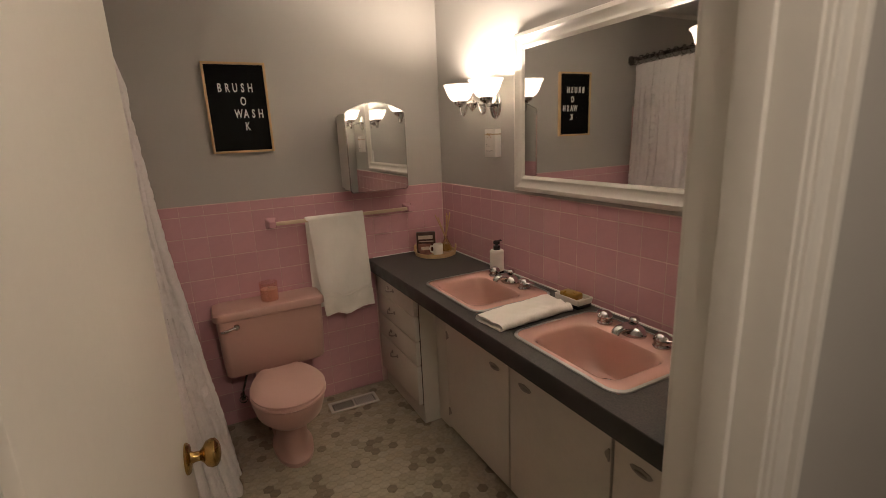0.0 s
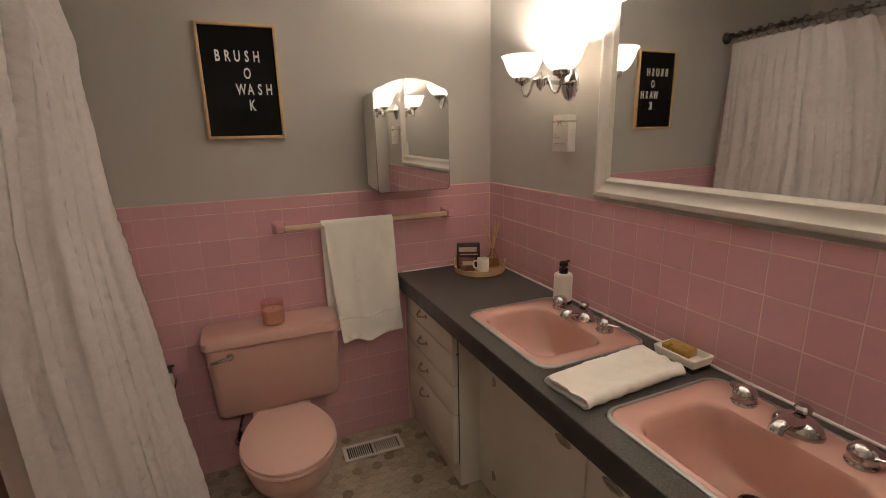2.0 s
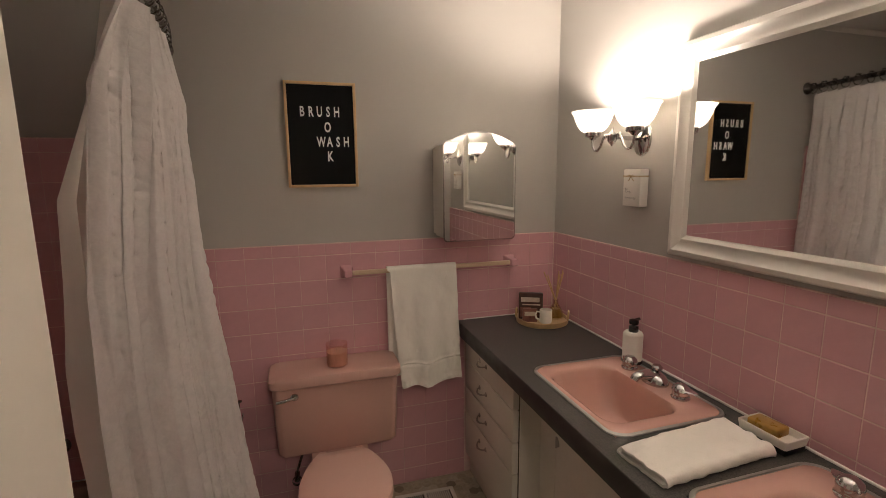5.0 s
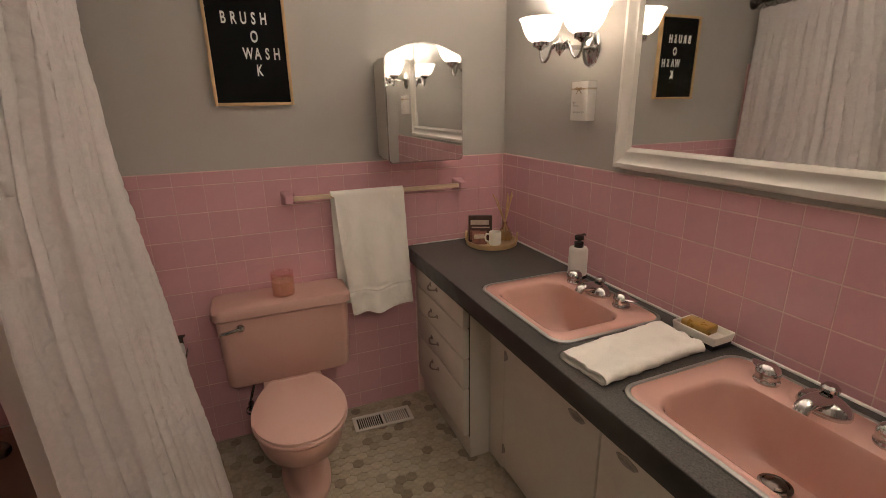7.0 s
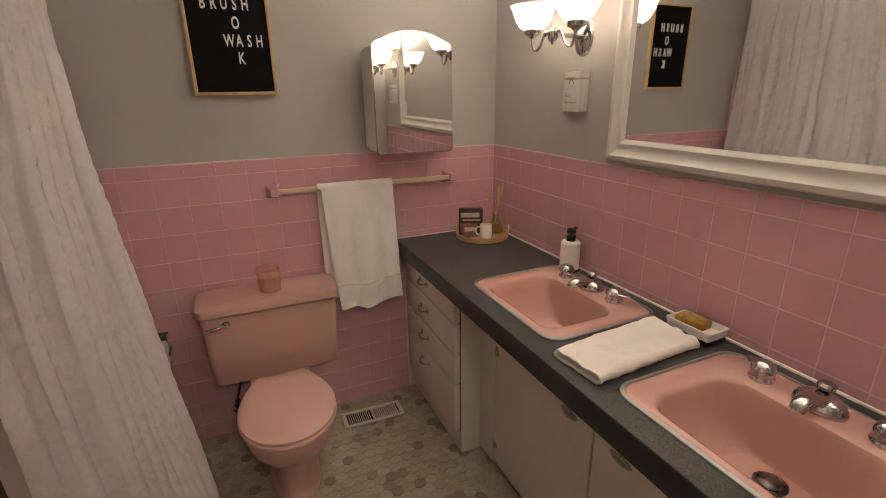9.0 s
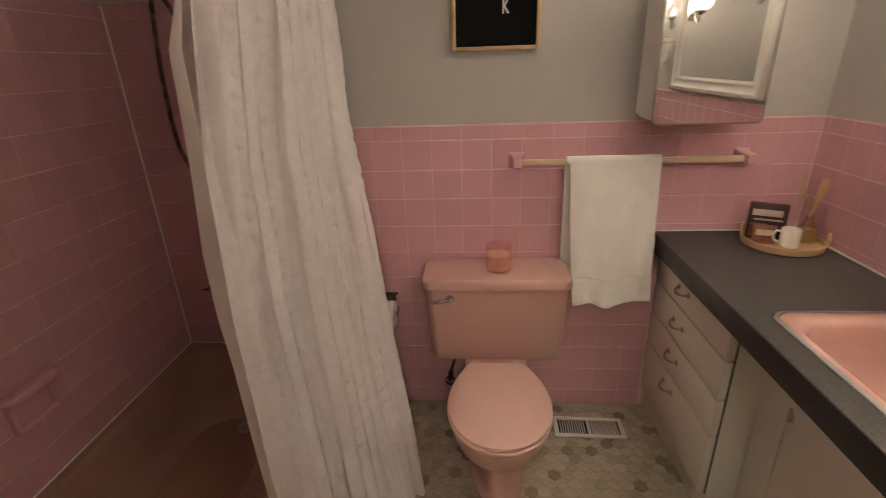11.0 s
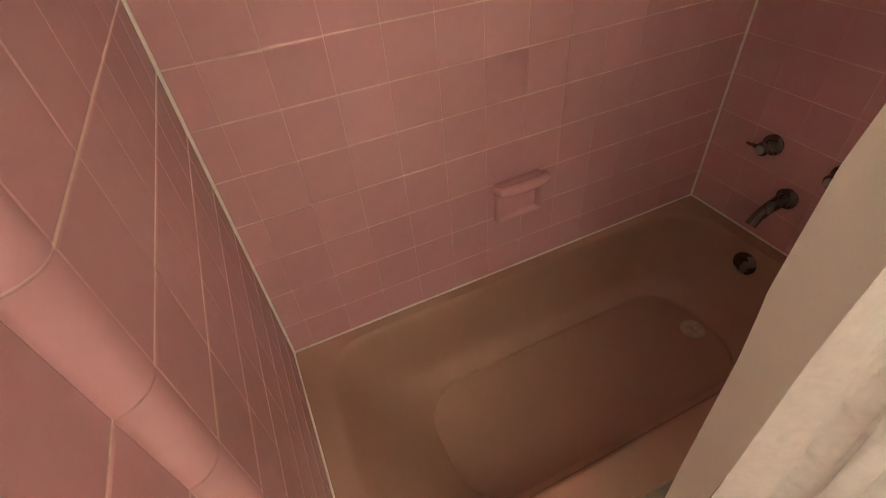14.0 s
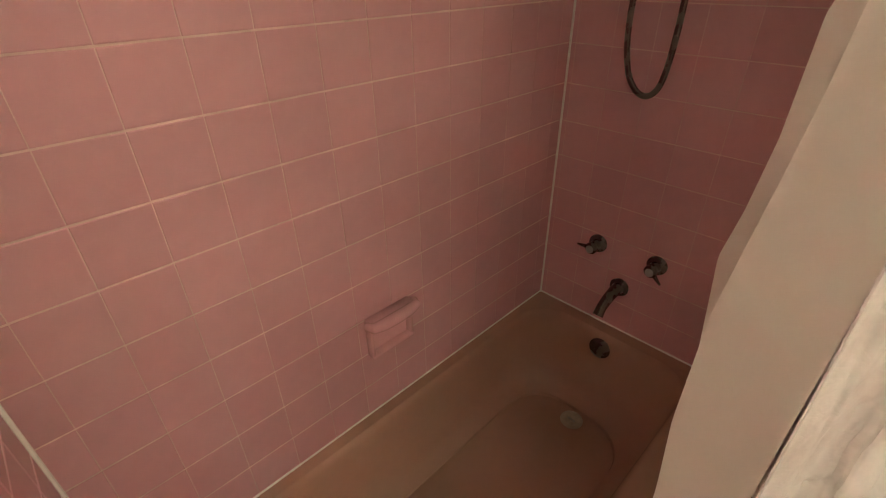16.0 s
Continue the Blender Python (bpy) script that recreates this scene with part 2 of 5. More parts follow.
def lathe(profile, segs=24, m=None, bm=None):
    """A turned body round z from (radius, height) pairs."""
    own = bmesh.new()
    rings = []
    for r, z in profile:
        if r < 1e-5:
            rings.append([own.verts.new((0, 0, z))])
        else:
            rings.append([own.verts.new((r * math.cos(2 * math.pi * k / segs), r * math.sin(2 * math.pi * k / segs), z)) for k in range(segs)])
    for a, b in zip(rings, rings[1:]):
        for k in range(segs):
            j = (k + 1) % segs
            f = [a[k % len(a)], a[j % len(a)], b[j % len(b)], b[k % len(b)]]
            f = list(dict.fromkeys(f))
            if len(f) > 2:
                own.faces.new(f)
    if m is not None:
        bmesh.ops.transform(own, matrix=m, verts=own.verts)
    return merge(bm, own)


def tube(points, radius, segs=10, bm=None, caps=True):
    """A round bar along points; radius one number or one a point."""
    own = bmesh.new()
    pts = [Vector(p) for p in points]
    radii = radius if isinstance(radius, (list, tuple)) else [radius] * len(pts)
    up = Vector((0.02, 0.11, 1)).normalized()
    rings = []
    for i, p in enumerate(pts):
        d = (pts[min(i + 1, len(pts) - 1)] - pts[max(i - 1, 0)]).normalized()
        if abs(d.dot(up)) > 0.98:
            up = Vector((1, 0.1, 0)).normalized()
        s = d.cross(up).normalized()
        u = s.cross(d).normalized()
        up = u
        rings.append([own.verts.new(p + radii[i] * (math.cos(2 * math.pi * k / segs) * s + math.sin(2 * math.pi * k / segs) * u)) for k in range(segs)])
    for a, b in zip(rings, rings[1:]):
        for k in range(segs):
            j = (k + 1) % segs
            own.faces.new((a[k], a[j], b[j], b[k]))
    if caps:
        own.faces.new(rings[0])
        own.faces.new(rings[-1])
    return merge(bm, own)


def loft(loops, cap0=False, cap1=False, bm=None):
    own = bmesh.new()
    rings = [[own.verts.new(p) for p in lp] for lp in loops]
    n = len(rings[0])
    for a, b in zip(rings, rings[1:]):
        for k in range(n):
            j = (k + 1) % n
            own.faces.new((a[k], a[j], b[j], b[k]))
    if cap0:
        own.faces.new(rings[0])
    if cap1:
        own.faces.new(rings[-1])
    return merge(bm, own)


def rrect(x0, x1, y0, y1, r, z, n=6):
    """A rounded rectangle as a loop of 4 n + 4 points at height z."""
    out = []
    for cx, cy, a in ((x1 - r, y1 - r, 0), (x0 + r, y1 - r, 90), (x0 + r, y0 + r, 180), (x1 - r, y0 + r, 270)):
        for k in range(n + 1):
            t = radians(a + 90 * k / n)
            out.append((cx + r * math.cos(t), cy + r * math.sin(t), z))
    return out


def prism(outline, y0, y1, bevel=0.0, bm=None):
    """An outline of (x, z) pairs, thick from y0 to y1."""
    own = bmesh.new()
    a = [own.verts.new((x, y0, z)) for x, z in outline]
    b = [own.verts.new((x, y1, z)) for x, z in outline]
    own.faces.new(a)
    own.faces.new(b)
    for k in range(len(a)):
        j = (k + 1) % len(a)
        own.faces.new((a[k], a[j], b[j], b[k]))
    if bevel:
        bmesh.ops.recalc_face_normals(own, faces=own.faces)
        bmesh.ops.bevel(own, geom=own.edges[:], offset=bevel, segments=2, affect="EDGES")
    return merge(bm, own)


def text_mesh(words, size, m, mat, name, parent, depth=0.0015):
    cu = bpy.data.curves.new(name, "FONT")
    cu.body, cu.size, cu.extrude, cu.align_x, cu.align_y = words, size, depth, "CENTER", "CENTER"
    cu.resolution_u = 3
    cu.offset = 0.0013
    tmp = new(name, cu)
    me = bpy.data.meshes.new_from_object(tmp.evaluated_get(bpy.context.evaluated_depsgraph_get()))
    bpy.data.objects.remove(tmp)
    me.transform(m)
    me.materials.clear()
    me.materials.append(mat)
    ob = new(name, me)
    ob.parent = parent
    return ob


def setting(name, bm, mat, label, category, smooth=False):
    return tagged(part(name, bm, mat, None, "", smooth), label, category, kind="structure")


# ---- the room: east wall x = 0, north wall y = 0 ----
CEIL, CAP, PITCH = 2.315, 1.207, 0.108
TUB_W, TUB_S, WING_X, SOUTH = -2.447, -1.395, -1.66, -2.19
HALL_S, HALL_E, HALL_W = -3.75, 0.9, -2.9
JAMB_R, JAMB_L = -0.77, -1.50
DOOR_H = 2.04

floor = setting("floor", box(TUB_W - 0.12, 0.12, SOUTH - 0.115, 0.12, -0.1, -0.002), M_FLOOR, "beige sheet floor with small hexagon pattern in grey and tan", "floor")
hall_floor = setting("hall_floor", box(HALL_W - 0.1, HALL_E + 0.1, HALL_S - 0.1, SOUTH - 0.115, -0.1, -0.001), M_HALL, "plain brown carpet of the dark hallway", "floor")
ceiling = setting("ceiling", box(TUB_W - 0.12, 0.12, SOUTH - 0.115, 0.12, CEIL, CEIL + 0.1), M_CEIL, "flat white painted ceiling of the bathroom", "ceiling")
# unseen lid of the hall box, added to bounce light
hall_ceiling = setting("hall_ceiling", box(HALL_W - 0.1, HALL_E + 0.1, HALL_S - 0.1, SOUTH - 0.115, CEIL, CEIL + 0.1), M_CEIL, "flat white hallway ceiling out of view, added to bounce light", "ceiling")
wall_north = setting("wall_north", box(TUB_W - 0.12, 0.12, 0.0, 0.12, 0, CEIL), M_PAINT, "grey painted wall above a pink tiled wainscot", "wall")
wall_east = setting("wall_east", box(0.0, 0.12, SOUTH - 0.115, 0.0, 0, CEIL), M_PAINT, "grey painted wall with pink tile above the vanity", "wall")
wall_west = setting("wall_west", box(TUB_W - 0.12, TUB_W, TUB_S - 0.1, 0.0, 0, CEIL), M_PAINT, "tub wall with pink tile and grey paint above", "wall")
# the block between tub and entry: its north face closes the tub, its east face flanks the door
wall_wing = setting("wall_wing", box(TUB_W - 0.12, WING_X, SOUTH - 0.115, TUB_S - 0.028, 0, CEIL, 0.006), M_PAINT, "grey wall end beside the tub with rounded pink tile edge", "wall")
bm = box(JAMB_R + 0.02, 0.12, SOUTH - 0.115, SOUTH, 0, CEIL)
box(JAMB_L - 0.16, JAMB_L - 0.02, SOUTH - 0.115, SOUTH, 0, CEIL, bm=bm)
box(JAMB_L - 0.02, JAMB_R + 0.02, SOUTH - 0.115, SOUTH, DOOR_H + 0.02, CEIL, bm=bm)
wall_south = setting("wall_south", bm, M_PAINT, "grey painted wall with the doorway to the hall", "wall")
# unseen walls added to close the hall, so light bounces through the doorway
bm = box(HALL_W - 0.1, HALL_E + 0.1, HALL_S - 0.1, HALL_S, 0, CEIL)
box(HALL_W - 0.1, HALL_W, HALL_S, SOUTH - 0.115, 0, CEIL, bm=bm)
box(HALL_E, HALL_E + 0.1, HALL_S, SOUTH - 0.115, 0, CEIL, bm=bm)
box(0.12, HALL_E, SOUTH - 0.115, SOUTH - 0.02, 0, CEIL, bm=bm)
box(HALL_W, TUB_W - 0.12, SOUTH - 0.115, SOUTH - 0.02, 0, CEIL, bm=bm)
hall_wall = setting("wall_hall", bm, M_PAINT, "plain grey hallway walls out of view, added to bounce light", "wall")

# crown strip along the ceiling
bm = bmesh.new()
box(TUB_W, 0.0, -0.016, 0.0, CEIL - 0.030, CEIL, 0.005, 2, bm)
box(-0.016, 0.0, SOUTH, -0.016, CEIL - 0.030, CEIL, 0.005, 2, bm)
box(TUB_W, TUB_W + 0.016, TUB_S, -0.016, CEIL - 0.030, CEIL, 0.005, 2, bm)
setting("crown_trim", bm, M_TRIM, "narrow white strip where walls meet the ceiling", "trim", True)

# door lining, stop and casing
bm = bmesh.new()
y0, y1 = SOUTH - 0.125, SOUTH + 0.006
box(JAMB_R, JAMB_R + 0.02, y0, y1, 0, DOOR_H, 0.003, 2, bm)
box(JAMB_L - 0.02, JAMB_L, y0, y1, 0, DOOR_H, 0.003, 2, bm)
box(JAMB_L - 0.02, JAMB_R + 0.02, y0, y1, DOOR_H, DOOR_H + 0.02, 0.003, 2, bm)
door_frame = setting("door_frame", bm, M_TRIM, "white painted door lining with stop and moulded casing", "door frame", True)
bm = bmesh.new()
for side, x in ((1, JAMB_R), (-1, JAMB_L)):
    a, b = sorted((x, x - side * 0.012))
    box(a, b, SOUTH - 0.085, SOUTH - 0.045, 0, DOOR_H - 0.012, 0.003, 2, bm)
box(JAMB_L, JAMB_R, SOUTH - 0.085, SOUTH - 0.045, DOOR_H - 0.012, DOOR_H, 0.003, 2, bm)
part("door_stop", bm, M_TRIM, door_frame)
for face, d in ((SOUTH - 0.115, -1), (SOUTH, 1)):
    for x, side in ((JAMB_R, 1), (JAMB_L, -1)):
        bm = bmesh.new()
        for u0, u1, h in ((0.006, 0.070, 0.016), (0.012, 0.030, 0.021), (0.052, 0.070, 0.026)):
            xa, xb = sorted((x + side * u0, x + side * u1))
            ya, yb = sorted((face, face + d * h))
            box(xa, xb, ya, yb, 0, DOOR_H + 0.07, 0.004, 2, bm)
        part("casing", bm, M_TRIM, door_frame)
    ya, yb = sorted((face, face + d * 0.018))
    part("head_casing", box(JAMB_L - 0.005, JAMB_R + 0.005, ya, yb, DOOR_H + 0.006, DOOR_H + 0.07, 0.004), M_TRIM, door_frame)

# ---- the door, swung open into the room ----
HX, HY, EX, EY = -1.492, SOUTH + 0.012, -1.441, -1.556
door_len = math.hypot(EX - HX, EY - HY)
door_turn = math.degrees(math.atan2(EY - HY, EX - HX))
door = thing("door", HX, HY, 0.01, "open flush cream door with a round brass knob", "door", door_turn)
part("door_leaf", box(0, door_len, 0, 0.035, 0, 2.02, 0.002), M_DOOR, door)
for side, yy in ((-1, 0.0), (1, 0.035)):
    turn = pose(door_len - 0.062, yy, 0.875, 90 if side < 0 else -90, 0, 0)
    knob = part("knob", lathe([(0.031, 0.001), (0.031, 0.004), (0.027, 0.008), (0.013, 0.010), (0.010, 0.016), (0.010, 0.026), (0.016, 0.032), (0.025, 0.038), (0.0285, 0.047), (0.0275, 0.055), (0.020, 0.061), (0.009, 0.064), (0, 0.0645)], 28, turn), M_BRASS, door, "round polished brass knob on a rose")
part("latch_plate", box(door_len - 0.001, door_len + 0.0015, 0.006, 0.029, 0.845, 0.905, 0.0005), M_BRASS, door, "brass latch plate")
for hz in (0.2, 1.0, 1.8):
    part("hinge", tube([(-0.004, 0.039, hz - 0.045), (-0.004, 0.039, hz + 0.045)], 0.006, 10), M_BRASS, door)

# ---- vanity: counter, drawers, doors ----
C_TOP, C_FRONT, D_FRONT, P_FRONT = 0.803, -0.518, -0.480, -0.366
S1 = (-0.452, -0.048, -1.105, -0.617)
S2 = (-0.452, -0.048, -1.815, -1.321)


def slab_with_holes(x0, x1, y0, y1, z0, z1, holes):
    bm = bmesh.new()
    ys = [y0] + [v for h in sorted(holes, key=lambda h: h[2]) for v in (h[2], h[3])] + [y1]
    for a, b in zip(ys[::2], ys[1::2]):
        box(x0, x1, a, b, z0, z1, bm=bm)
    for h in holes:
        box(x0, h[0], h[2], h[3], z0, z1, bm=bm)
        box(h[1], x1, h[2], h[3], z0, z1, bm=bm)
    bmesh.ops.remove_doubles(bm, verts=bm.verts, dist=1e-5)
    return bm


worktop = thing("vanity_worktop", 0, 0, 0, "dark grey laminate vanity worktop with near-black front edge", "countertop")
inset = 0.012
holes = [(s[0] + inset, s[1] - inset, s[2] + inset, s[3] - inset) for s in (S1, S2)]
part("top", slab_with_holes(C_FRONT + 0.002, -0.004, SOUTH + 0.004, -0.004, C_TOP - 0.022, C_TOP, holes), M_COUNTER, worktop, smooth=False)
part("front_edge", box(C_FRONT, C_FRONT + 0.020, SOUTH + 0.004, -0.004, C_TOP - 0.068, C_TOP - 0.0015, 0.0015), M_EDGE, worktop, "near-black laminate front edge")
part("back_strip", box(-0.0145, -0.0025, SOUTH + 0.004, -0.012, C_TOP - 0.001, C_TOP + 0.0055, 0.002), M_CAULK, worktop, "white caulk bead along the wall")
part("side_strip", box(C_FRONT + 0.03, -0.012, -0.011, -0.004, C_TOP, C_TOP + 0.005, 0.002), M_CAULK, worktop, "white caulk bead along the wall")

drawers = thing("drawer_unit", 0, 0, 0, "off-white painted unit of four drawers with arched pulls", "drawer unit")
DY1, DY0 = -0.006, -0.545
bm = box(D_FRONT + 0.026, -0.02, DY0 - 0.015, DY1, 0.10, C_TOP - 0.07)
part("body", bm, M_CAB, drawers, smooth=False)
part("plinth", box(D_FRONT + 0.030, -0.05, DY0 - 0.012, DY1 - 0.002, 0.0, 0.10), M_CAB, drawers, smooth=False)
# thin dark sheet: the shade in the drawer gaps, put in as colour
part("gap_shade", box(D_FRONT + 0.0252, D_FRONT + 0.0258, DY0 - 0.015, DY1, 0.108, 0.732), M_GAPSHADE, drawers, "dark sheet painting the shade in the gaps round the drawers", smooth=False)
levels = [0.112, 0.338, 0.472, 0.606, 0.728]
for a, b in zip(levels, levels[1:]):
    dr = part("drawer_front", box(D_FRONT, D_FRONT + 0.0250, DY0 - 0.008, DY1 - 0.012, a + 0.0032, b - 0.0032, 0.0014), M_CAB, drawers)
    zc = b - 0.055 if b - a > 0.2 else (a + b) / 2 + 0.006
    zc = max(zc, a + 0.03)
    path = [(D_FRONT - 0.001, -0.282, zc), (D_FRONT - 0.012, -0.277, zc - 0.002), (D_FRONT - 0.021, -0.262, zc - 0.006), (D_FRONT - 0.024, -0.245, zc - 0.008), (D_FRONT - 0.021, -0.228, zc - 0.006), (D_FRONT - 0.012, -0.213, zc - 0.002), (D_FRONT - 0.001, -0.208, zc)]
    pull = tube(path, [0.0035, 0.0032, 0.0038, 0.0048, 0.0038, 0.0032, 0.0035], 8)
    for yy in (-0.282, -0.208):
        lathe([(0.0, 0.005), (0.006, 0.004), (0.010, 0.0015), (0.011, 0.0)], 12, pose(D_FRONT, yy, zc, 0, -90, 0), pull)
    part("pull", pull, M_NICKEL, dr, "tarnished nickel drawer pull")


def hinge_mesh(y, z, d):
    out = [(0, 0.020), (0.004 * d, 0.021), (0.016 * d, 0.006), (0.018 * d, -0.006), (0.010 * d, -0.016), (0, -0.020)]
    bm = bmesh.new()
    a = [bm.verts.new((P_FRONT - 0.0005, y + u, z + v)) for u, v in out]
    b = [bm.verts.new((P_FRONT - 0.0035, y + u * 0.9, z + v * 0.92)) for u, v in out]
    bm.faces.new(b)
    bm.faces.new(a)
    for k in range(len(a)):
        j = (k + 1) % len(a)
        bm.faces.new((a[k], a[j], b[j], b[k]))
    tube([(P_FRONT - 0.003, y, z - 0.021), (P_FRONT - 0.003, y, z + 0.021)], 0.0035, 8, bm)
    return bm


def handle_mesh(y, z, d):
    """A winged plate with a raised finger grip."""
    bm = bmesh.new()
    out = [(-0.040, 0.004), (-0.030, 0.012), (-0.012, 0.014), (0.0, 0.018), (0.012, 0.014), (0.030, 0.012), (0.040, 0.004), (0.028, -0.008), (0.0, -0.014), (-0.028, -0.008)]
    a = [bm.verts.new((P_FRONT - 0.0005, y + u, z + v)) for u, v in out]
    b = [bm.verts.new((P_FRONT - 0.003, y + u * 0.93, z + v * 0.9)) for u, v in out]
    bm.faces.new(b)
    bm.faces.new(a)
    for k in range(len(a)):
        j = (k + 1) % len(a)
        bm.faces.new((a[k], a[j], b[j], b[k]))
    own = bmesh.new()
    bmesh.ops.create_uvsphere(own, u_segments=14, v_segments=8, radius=1, matrix=Matrix.Translation((P_FRONT - 0.004, y, z - 0.002)) @ Matrix.Diagonal((0.006, 0.022, 0.007, 1)))
    return merge(bm, own)


sinkbase = thing("sink_cabinet", 0, 0, 0, "off-white painted sink cabinet set back under the worktop", "cabinet")
part("body", box(P_FRONT + 0.016, -0.02, SOUTH + 0.006, DY0 - 0.016, 0.02, 0.615), M_CAB, sinkbase, smooth=False)
part("top_rail", box(P_FRONT + 0.004, P_FRONT + 0.0155, SOUTH + 0.006, DY0 - 0.016, 0.615, C_TOP - 0.07, 0.001), M_CAB, sinkbase)
part("stile", box(P_FRONT + 0.002, P_FRONT + 0.0155, -0.672, DY0 - 0.017, 0.012, 0.614, 0.001), M_CAB, sinkbase)
# thin dark sheet painting the shade between the cabinet doors
part("gap_shade", box(P_FRONT + 0.0156, P_FRONT + 0.0159, SOUTH + 0.008, -0.6725, 0.024, 0.6145), M_GAPSHADE, sinkbase, "dark sheet painting the shade in the gaps between the doors", smooth=False)
DOORS = [(-1.200, -0.676, 1), (-1.726, -1.204, -1), (SOUTH + 0.01, -1.732, -1)]
for a, b, d in DOORS:
    leaf = part("cabinet_door", box(P_FRONT, P_FRONT + 0.0155, a + 0.002, b - 0.002, 0.030, 0.612, 0.0025), M_CAB, sinkbase)
    hy = b - 0.004 if d > 0 else a + 0.004
    for hz in (0.535, 0.117):
        part("hinge", hinge_mesh(hy - d * 0.004, hz, -d), M_NICKEL, leaf, "tarnished nickel hinge plate")
    gy = a + 0.100 if d > 0 else b - 0.100
    part("handle", handle_mesh(gy, 0.550, d), M_NICKEL, leaf, "nickel shell-shaped door pull")

# ---- sinks ----
BAS = (0.031, 0.287, 0.062, 0.422)   # basin opening inside the sink outline, from its front-south corner


def build_sink(name, s):
    x0, x1, y0, y1 = s
    w, d = x1 - x0, y1 - y0
    sink = thing(name, x0, y0, C_TOP, "salmon pink porcelain drop-in sink with a steel rim", "sink", group="vanity sinks")
    rim = loft([rrect(0.000, w, 0.000, d, 0.054, 0.0005), rrect(0.001, w - 0.001, 0.001, d - 0.001, 0.053, 0.004), rrect(0.005, w - 0.005, 0.005, d - 0.005, 0.050, 0.0065), rrect(0.010, w - 0.010, 0.010, d - 0.010, 0.046, 0.006), rrect(0.0125, w - 0.0125, 0.0125, d - 0.0125, 0.044, 0.001)])
    part("steel_rim", rim, M_STEEL, sink, "brushed steel rim")
    bx0, bx1, by0, by1 = BAS
    L = [rrect(0.012, w - 0.012, 0.012, d - 0.012, 0.044, -0.012), rrect(0.012, w - 0.012, 0.012, d - 0.012, 0.044, 0.003), rrect(0.017, w - 0.017, 0.017, d - 0.017, 0.041, 0.0065),
         rrect(bx0 - 0.006, bx1 + 0.006, by0 - 0.006, by1 + 0.006, 0.060, 0.0060), rrect(bx0, bx1, by0, by1, 0.056, 0.003), rrect(bx0 + 0.007, bx1 - 0.003, by0 + 0.006, by1 - 0.006, 0.055, -0.006)]
    for t in (0.15, 0.35, 0.6, 0.8, 0.93, 1.0):
        zz = -0.006 - 0.142 * (1 - (1 - t) ** 1.6)
        k = t ** 1.5
        L.append(rrect(bx0 + 0.007 + 0.118 * k, bx1 - 0.003 - 0.008 * k, by0 + 0.006 + 0.078 * k, by1 - 0.006 - 0.078 * k, 0.055 - 0.004 * k, zz))
    part("bowl", loft(L, cap1=True), M_PORC, sink)
    dx, dy, dz = 0.226, d / 2 + 0.000, -0.1475
    drain = part("drain", lathe([(0.033, 0.0), (0.033, 0.004), (0.028, 0.0060), (0.0245, 0.0025), (0.0235, 0.0025), (0.0235, 0.006), (0.019, 0.0105), (0.009, 0.013), (0, 0.0135)], 20, pose(dx, dy, dz)), M_BRONZE, sink, "tarnished metal pop-up drain")
    return sink


sink_a = build_sink("sink", S1)
sink_b = build_sink("sink", S2)
bpy.context.view_layer.update()


def build_faucet(s):
    """A low spout between two round-bodied lever valves, chrome."""
    cx, cy = -0.112, (s[2] + s[3]) / 2 + 0.003
    fa = thing("faucet", cx, cy, C_TOP + 0.0065, "chrome widespread faucet with curved spout and lever valves", "faucet", group="vanity faucets")
    wide = Matrix.Diagonal((1.0, 1.42, 1, 1))
    spout = lathe([(0.036, 0.0), (0.037, 0.005), (0.035, 0.014), (0.031, 0.024), (0.022, 0.032), (0.0, 0.035)], 28, wide)
    snout = tube([(0.016, 0, 0.014), (-0.012, 0, 0.024), (-0.038, 0, 0.031), (-0.060, 0, 0.032), (-0.076, 0, 0.027), (-0.082, 0, 0.017)], [0.020, 0.0195, 0.016, 0.0135, 0.0125, 0.0115], 18)
    bmesh.ops.transform(snout, matrix=Matrix.Diagonal((1.0, 1.30, 1, 1)), verts=snout.verts)
    merge(spout, snout)
    part("spout", spout, M_CHROME, fa)
    part("lift_knob", lathe([(0.006, 0.026), (0.006, 0.038), (0.013, 0.040), (0.0175, 0.045), (0.0175, 0.052), (0.012, 0.058), (0, 0.060)], 20, pose(0.008, 0, 0)), M_CHROME, fa)
    for d in (-1, 1):
        valve = part("valve", lathe([(0.027, 0.0), (0.028, 0.005), (0.025, 0.010), (0.0255, 0.017), (0.0265, 0.026), (0.0235, 0.036), (0.015, 0.044), (0.006, 0.047), (0, 0.0475)], 22, pose(-0.004, d * 0.118, 0)), M_CHROME, fa)
        lev = tube([(0.000, d * 0.124, 0), (0.005, d * 0.142, 0), (0.010, d * 0.156, 0), (0.015, d * 0.166, 0)], [0.021, 0.018, 0.011, 0.003], 14)
        bmesh.ops.transform(lev, matrix=pose(0, 0, 0.030) @ Matrix.Diagonal((1, 1, 0.26, 1)), verts=lev.verts)
        part("lever", lev, M_CHROME, valve)
    return fa


build_faucet(S1)
build_faucet(S2)


